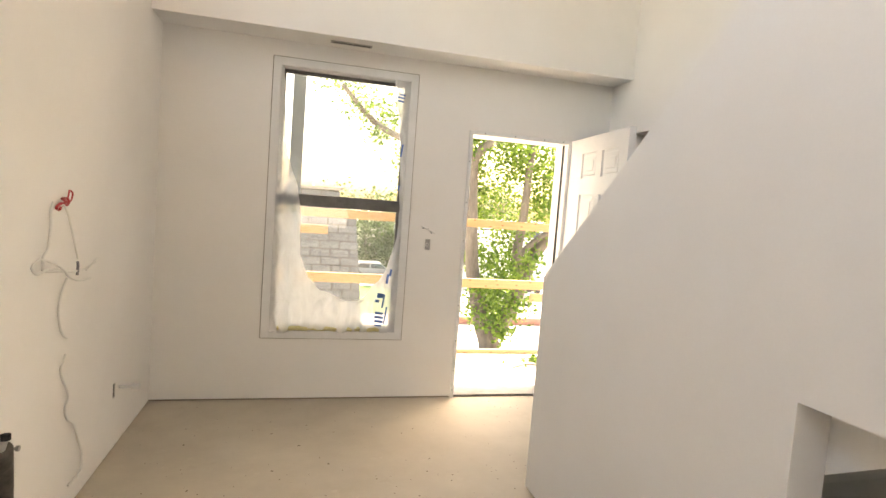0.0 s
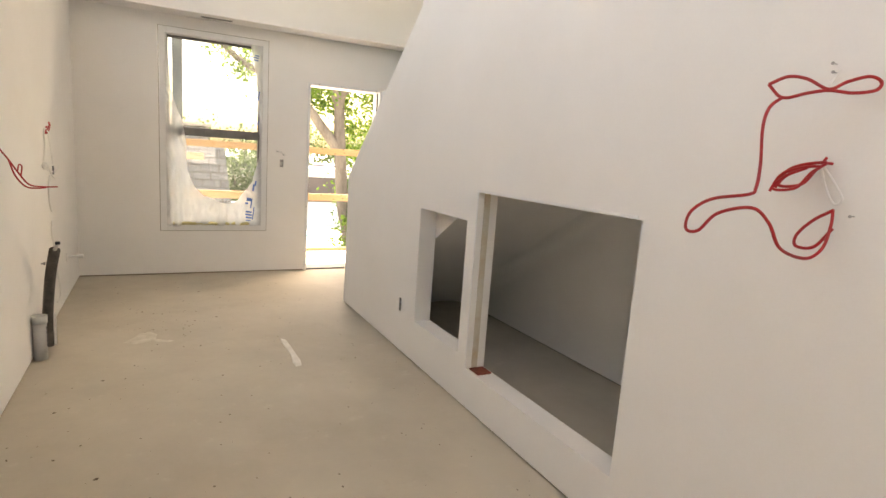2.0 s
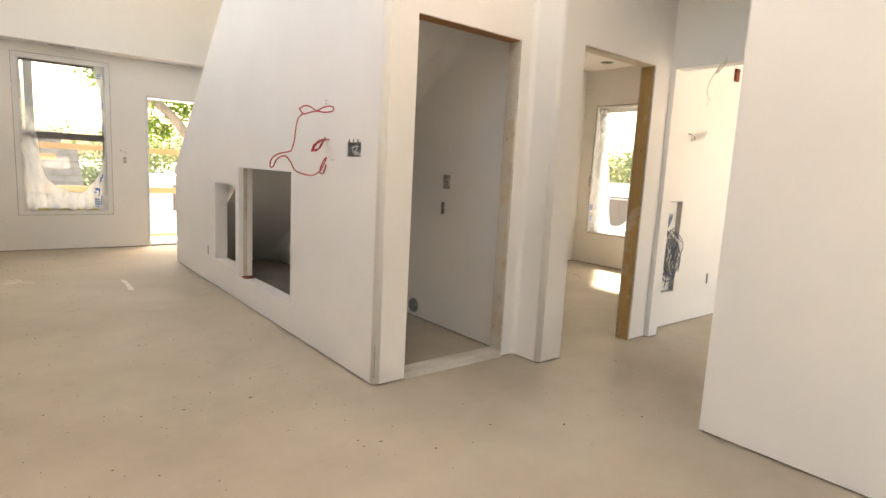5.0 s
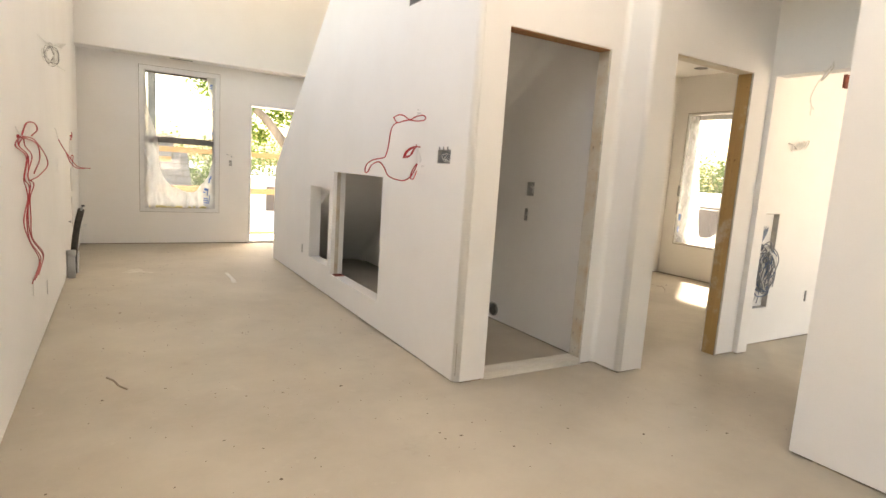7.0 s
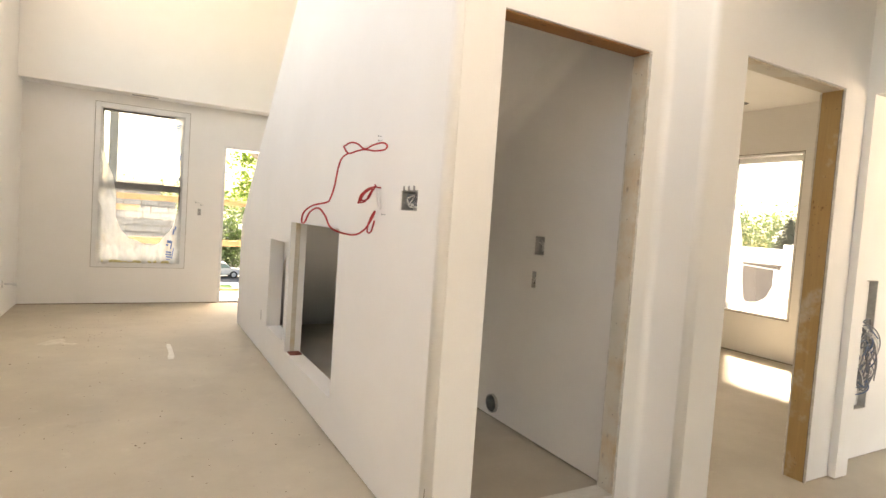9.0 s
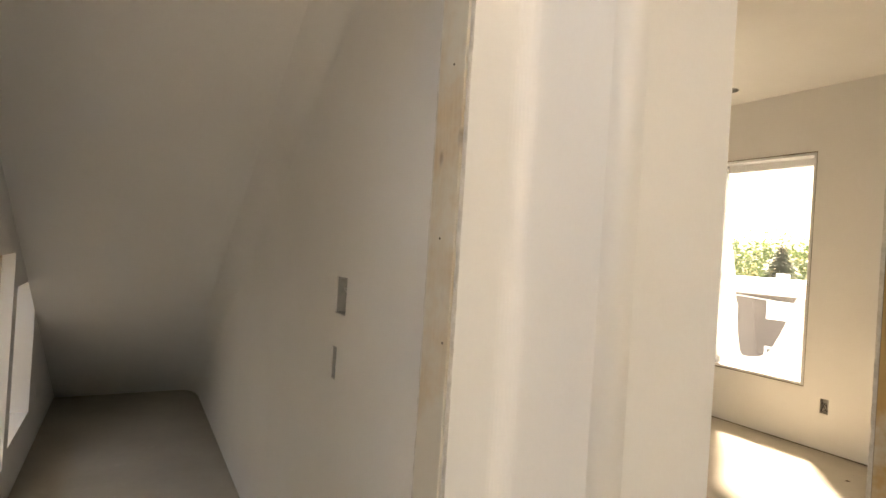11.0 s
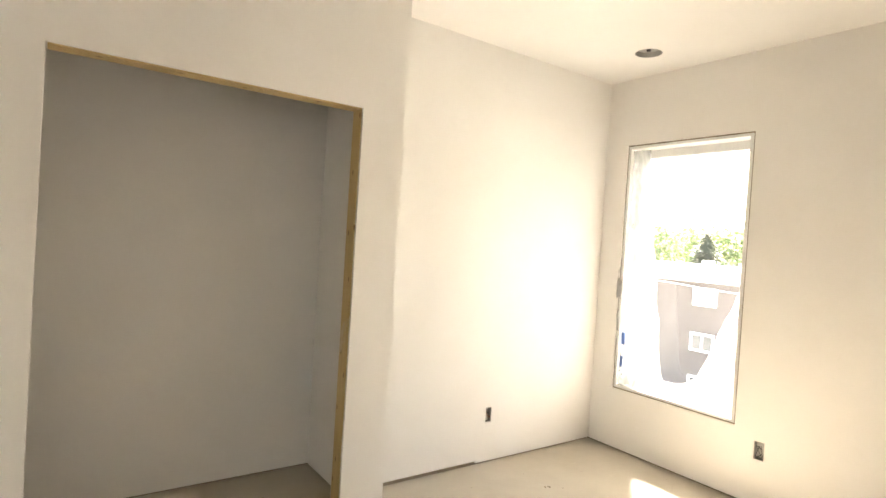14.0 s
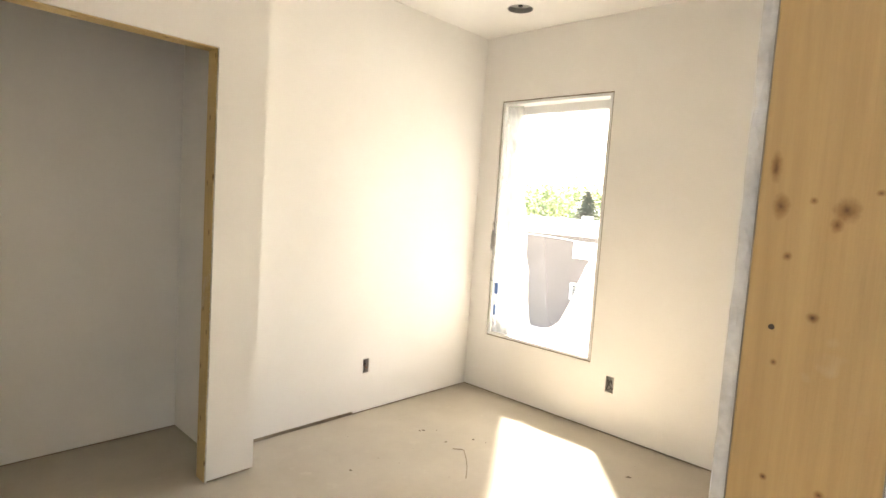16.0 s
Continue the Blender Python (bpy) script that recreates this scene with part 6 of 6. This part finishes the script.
blob("plaster_smear", "long curved smear of dried white plaster on the floor", [(1.072, 1.775), (1.100, 1.740), (1.106, 1.62), (1.108, 1.50), (1.112, 1.32), (1.100, 1.235), (1.062, 1.222), (1.058, 1.30), (1.072, 1.42), (1.068, 1.56), (1.062, 1.69)], 0.0, 0.004, PLASTER, "plaster")
blob("plaster_patch", "irregular patch of dried plaster on the floor", [(0.098, 1.951), (0.149, 2.036), (0.184, 2.121), (0.248, 2.145), (0.292, 2.077), (0.283, 1.977), (0.346, 1.935), (0.397, 1.914), (0.355, 1.889), (0.246, 1.933), (0.17, 1.90)], 0.0, 0.003, THIN_PLASTER, "plaster")
cu = tagged(finish("shaving", wire_mesh([(0.009, -1.119, 0.006), (0.044, -1.201, 0.012), (0.068, -1.277, 0.010), (0.104, -1.323, 0.004)], 0.005, 6, 6), PLATE), "curled grey drywall shaving on the floor", "shaving")

blob("tarpaulin", "crumpled turquoise tarpaulin lying on the sunlit yard", [(9.6 + (0.95 + 0.12 * math.sin(5 * a)) * math.cos(a), 39.2 + (0.8 + 0.1 * math.cos(3 * a)) * math.sin(a)) for a in [k * math.pi / 10 for k in range(20)]], GZ, 0.22, TARP, "tarpaulin")

r = random.Random(77)
CRUMB = grained("mud_crumb", (0.10, 0.08, 0.058), (0.25, 0.20, 0.15), 30, 120, 0.95, 0.3)


def crumbs(bm, x, y, s):
    k = r.randint(4, 6)
    a0 = r.uniform(0, 6.28)
    st = r.uniform(0.35, 1.0)
    ring_ = []
    for i in range(k):
        a = a0 + 2 * math.pi * i / k
        u, v = s * math.cos(a) * r.uniform(0.6, 1.2), s * st * math.sin(a) * r.uniform(0.6, 1.2)
        ring_.append(bm.verts.new((x + u * math.cos(a0) - v * math.sin(a0), y + u * math.sin(a0) + v * math.cos(a0), 0.0005)))
    t = bm.verts.new((x, y, s * r.uniform(0.25, 0.5)))
    for i in range(k):
        bm.faces.new((ring_[i], ring_[(i + 1) % k], t))


bm = bmesh.new()
spots = [(0.104, 2.76), (0.025, 1.322), (-0.152, 0.973), (-0.091, 0.501), (0.076, 0.295), (-0.257, 0.562), (-0.11, 1.263), (0.269, 2.064), (0.622, 3.218), (0.84, -1.646), (1.163, -1.672), (1.408, -2.388), (1.49, -2.452), (2.80, -2.974), (2.366, -2.803), (2.04, -2.60),
         (3.465, -2.359), (3.444, -2.506), (4.03, -2.422), (0.207, -0.702), (0.283, -1.373)]
for x, y in spots:
    crumbs(bm, x, y, r.uniform(0.007, 0.014))
for _ in range(46):
    crumbs(bm, 0.30 + r.gauss(0, 0.16), 2.25 + r.gauss(0, 0.28), r.uniform(0.003, 0.010))
for _ in range(620):
    crumbs(bm, r.uniform(-0.3, 1.75), r.uniform(-4.0, 3.9), r.choice((0.002, 0.003, 0.004, 0.005, 0.0075)) * r.uniform(0.7, 1.2))
for _ in range(60):
    x = r.uniform(1.6, 2.6)
    crumbs(bm, x, r.uniform(2.7, 3.9), r.uniform(0.002, 0.007))
for _ in range(50):
    crumbs(bm, r.uniform(1.8, 4.1), r.uniform(-3.1, -2.2), r.uniform(0.0015, 0.006))
tagged(finish("floor_debris", bm, CRUMB), "scattered dark crumbs and plaster chips on the floor", "debris", kind="stuff")

bm = bmesh.new()
for x, y, s in ((5.931, 0.279, 0.014), (5.955, 0.270, 0.016), (6.022, 0.217, 0.008), (5.945, 0.060, 0.012), (6.106, -0.024, 0.014), (6.134, -0.101, 0.006), (6.427, -0.893, 0.018), (5.278, 0.135, 0.012), (6.334, -0.127, 0.006)):
    crumbs(bm, x, y, s)
for _ in range(70):
    crumbs(bm, r.uniform(4.3, 6.9), r.uniform(-1.6, 0.75), r.uniform(0.0012, 0.004))
tagged(finish("floor_debris", bm, CRUMB), "a few scattered chips on the bedroom floor", "debris", kind="stuff")
tagged(finish("torn_tape", wire_mesh([(5.905, -0.035, 0.003), (5.939, -0.085, 0.006), (5.915, -0.12, 0.005), (5.871, -0.171, 0.004), (5.80, -0.24, 0.003), (5.70, -0.32, 0.003)], 0.0028, 6, 5), PLATE), "thin torn strip of drywall tape on the floor", "tape")


# chipped drywall edges along the bare studs
def ragged(name, label, x, y0, y1, z0, z1, axis="x", out=1, seed=0, n=150, material=None):
    """A rough strip of broken plaster edge, along z, between y0 and y1 on the plane x."""
    q = random.Random(seed)
    bm = bmesh.new()
    rows = []
    for i in range(n + 1):
        z = z0 + (z1 - z0) * i / n
        torn = max(0.0, noise.noise((z * 9.0, seed * 3.1, 0.4)) + 0.35 - 0.30 * z)
        a = y0 + q.uniform(0.0003, 0.0018) + 0.003 * torn
        b = y1 - q.uniform(0.0003, 0.0012) * (2.2 if q.random() < 0.12 else 1) - 0.005 * torn * q.uniform(0.3, 1)
        d = [q.uniform(0.0004, 0.002) + 0.004 * torn * q.uniform(0, 1) for _ in range(3)]
        m = (a + b) / 2 + q.uniform(-0.003, 0.003)
        rows.append([bm.verts.new((x + out * e, f, z) if axis == "x" else (f, x + out * e, z)) for e, f in ((-0.006, a), (d[0], a), (d[1], m), (d[2], b), (-0.006, b))])
    for A, B in zip(rows, rows[1:]):
        for k in range(4):
            bm.faces.new((A[k], A[k + 1], B[k + 1], B[k]))
    ob = finish(name, bm, material or RAW_EDGE)
    return tagged(ob, label, "drywall edge", kind="structure")


ragged("drywall_edge", "chipped plaster edge of cut drywall beside the bedroom stud", 3.98, YB + 0.126 - 0.0135, YB + 0.126, 0.0, 2.08, "x", -1, 1)
ragged("drywall_edge", "chipped plaster edge of cut drywall beside the bedroom stud", 3.98, YB, YB + 0.0135, 0.0, 2.08, "x", -1, 2)
ragged("drywall_edge", "chipped plaster edge of cut drywall beside the bedroom stud", XD, YB + 0.126 - 0.0135, YB + 0.126, 0.0, 2.08, "x", 1, 3)
ragged("drywall_edge", "chipped plaster edge of cut drywall beside the bedroom stud", XD, YB, YB + 0.050, 0.0, 2.08, "x", 1, 4, material=PAINT)
ragged("drywall_edge", "chipped plaster edge of cut drywall beside the closet stud", 2.805, YC + 0.1005, YC + 0.114, 0.0, 2.08, "x", -1, 5)
ragged("drywall_edge", "chipped plaster edge of cut drywall beside the closet stud", 2.805, YC, YC + 0.0135, 0.0, 2.08, "x", -1, 6)
ragged("drywall_edge", "chipped plaster edge of cut drywall in the wide niche", BIG[0], XH + 0.001, XH + 0.016, 0.23, 1.175, "y", 1, 7, 40)
ragged("drywall_edge", "chipped plaster edge of cut drywall at the bedroom closet", C2[1], 0.468, 0.4815, 0.0, 2.09, "x", -1, 8)

# thin dark bars, slightly proud, that paint the shadow between drywall and stud
for ya in (YB + 0.1120, YB + 0.0128):
    tagged(finish("stud_gap", boxes((3.9733, 3.985, ya, ya + 0.0009, 0.0, 2.08)), PLATE), "dark strip standing for the shaded crack between drywall and stud", "trim", kind="structure")

PATCH = (-1.03, -0.80, 0.98, 1.25)
# patched service hatch on the closet side of the stair wall
pt = thing("drywall_patch", "rough grey drywall patch inside the closet", "drywall patch", XH + 0.116, -0.95, 0.98)
bm = prism("x", XH + 0.1142, XH + 0.119, [(PATCH[0], PATCH[2]), (PATCH[1], PATCH[2] + 0.02), (PATCH[1], PATCH[3]), (PATCH[0], PATCH[3])], [])
wpart("patch", bm, RAW_EDGE, pt)
# solid strip, its near-black standing for the shade in a gap
wpart("gap", boxes((XH + 0.1145, XH + 0.1185, PATCH[0] + 0.03, PATCH[1] - 0.02, PATCH[3], PATCH[3] + 0.012)), DARK, pt, "dark strip standing for an open gap")
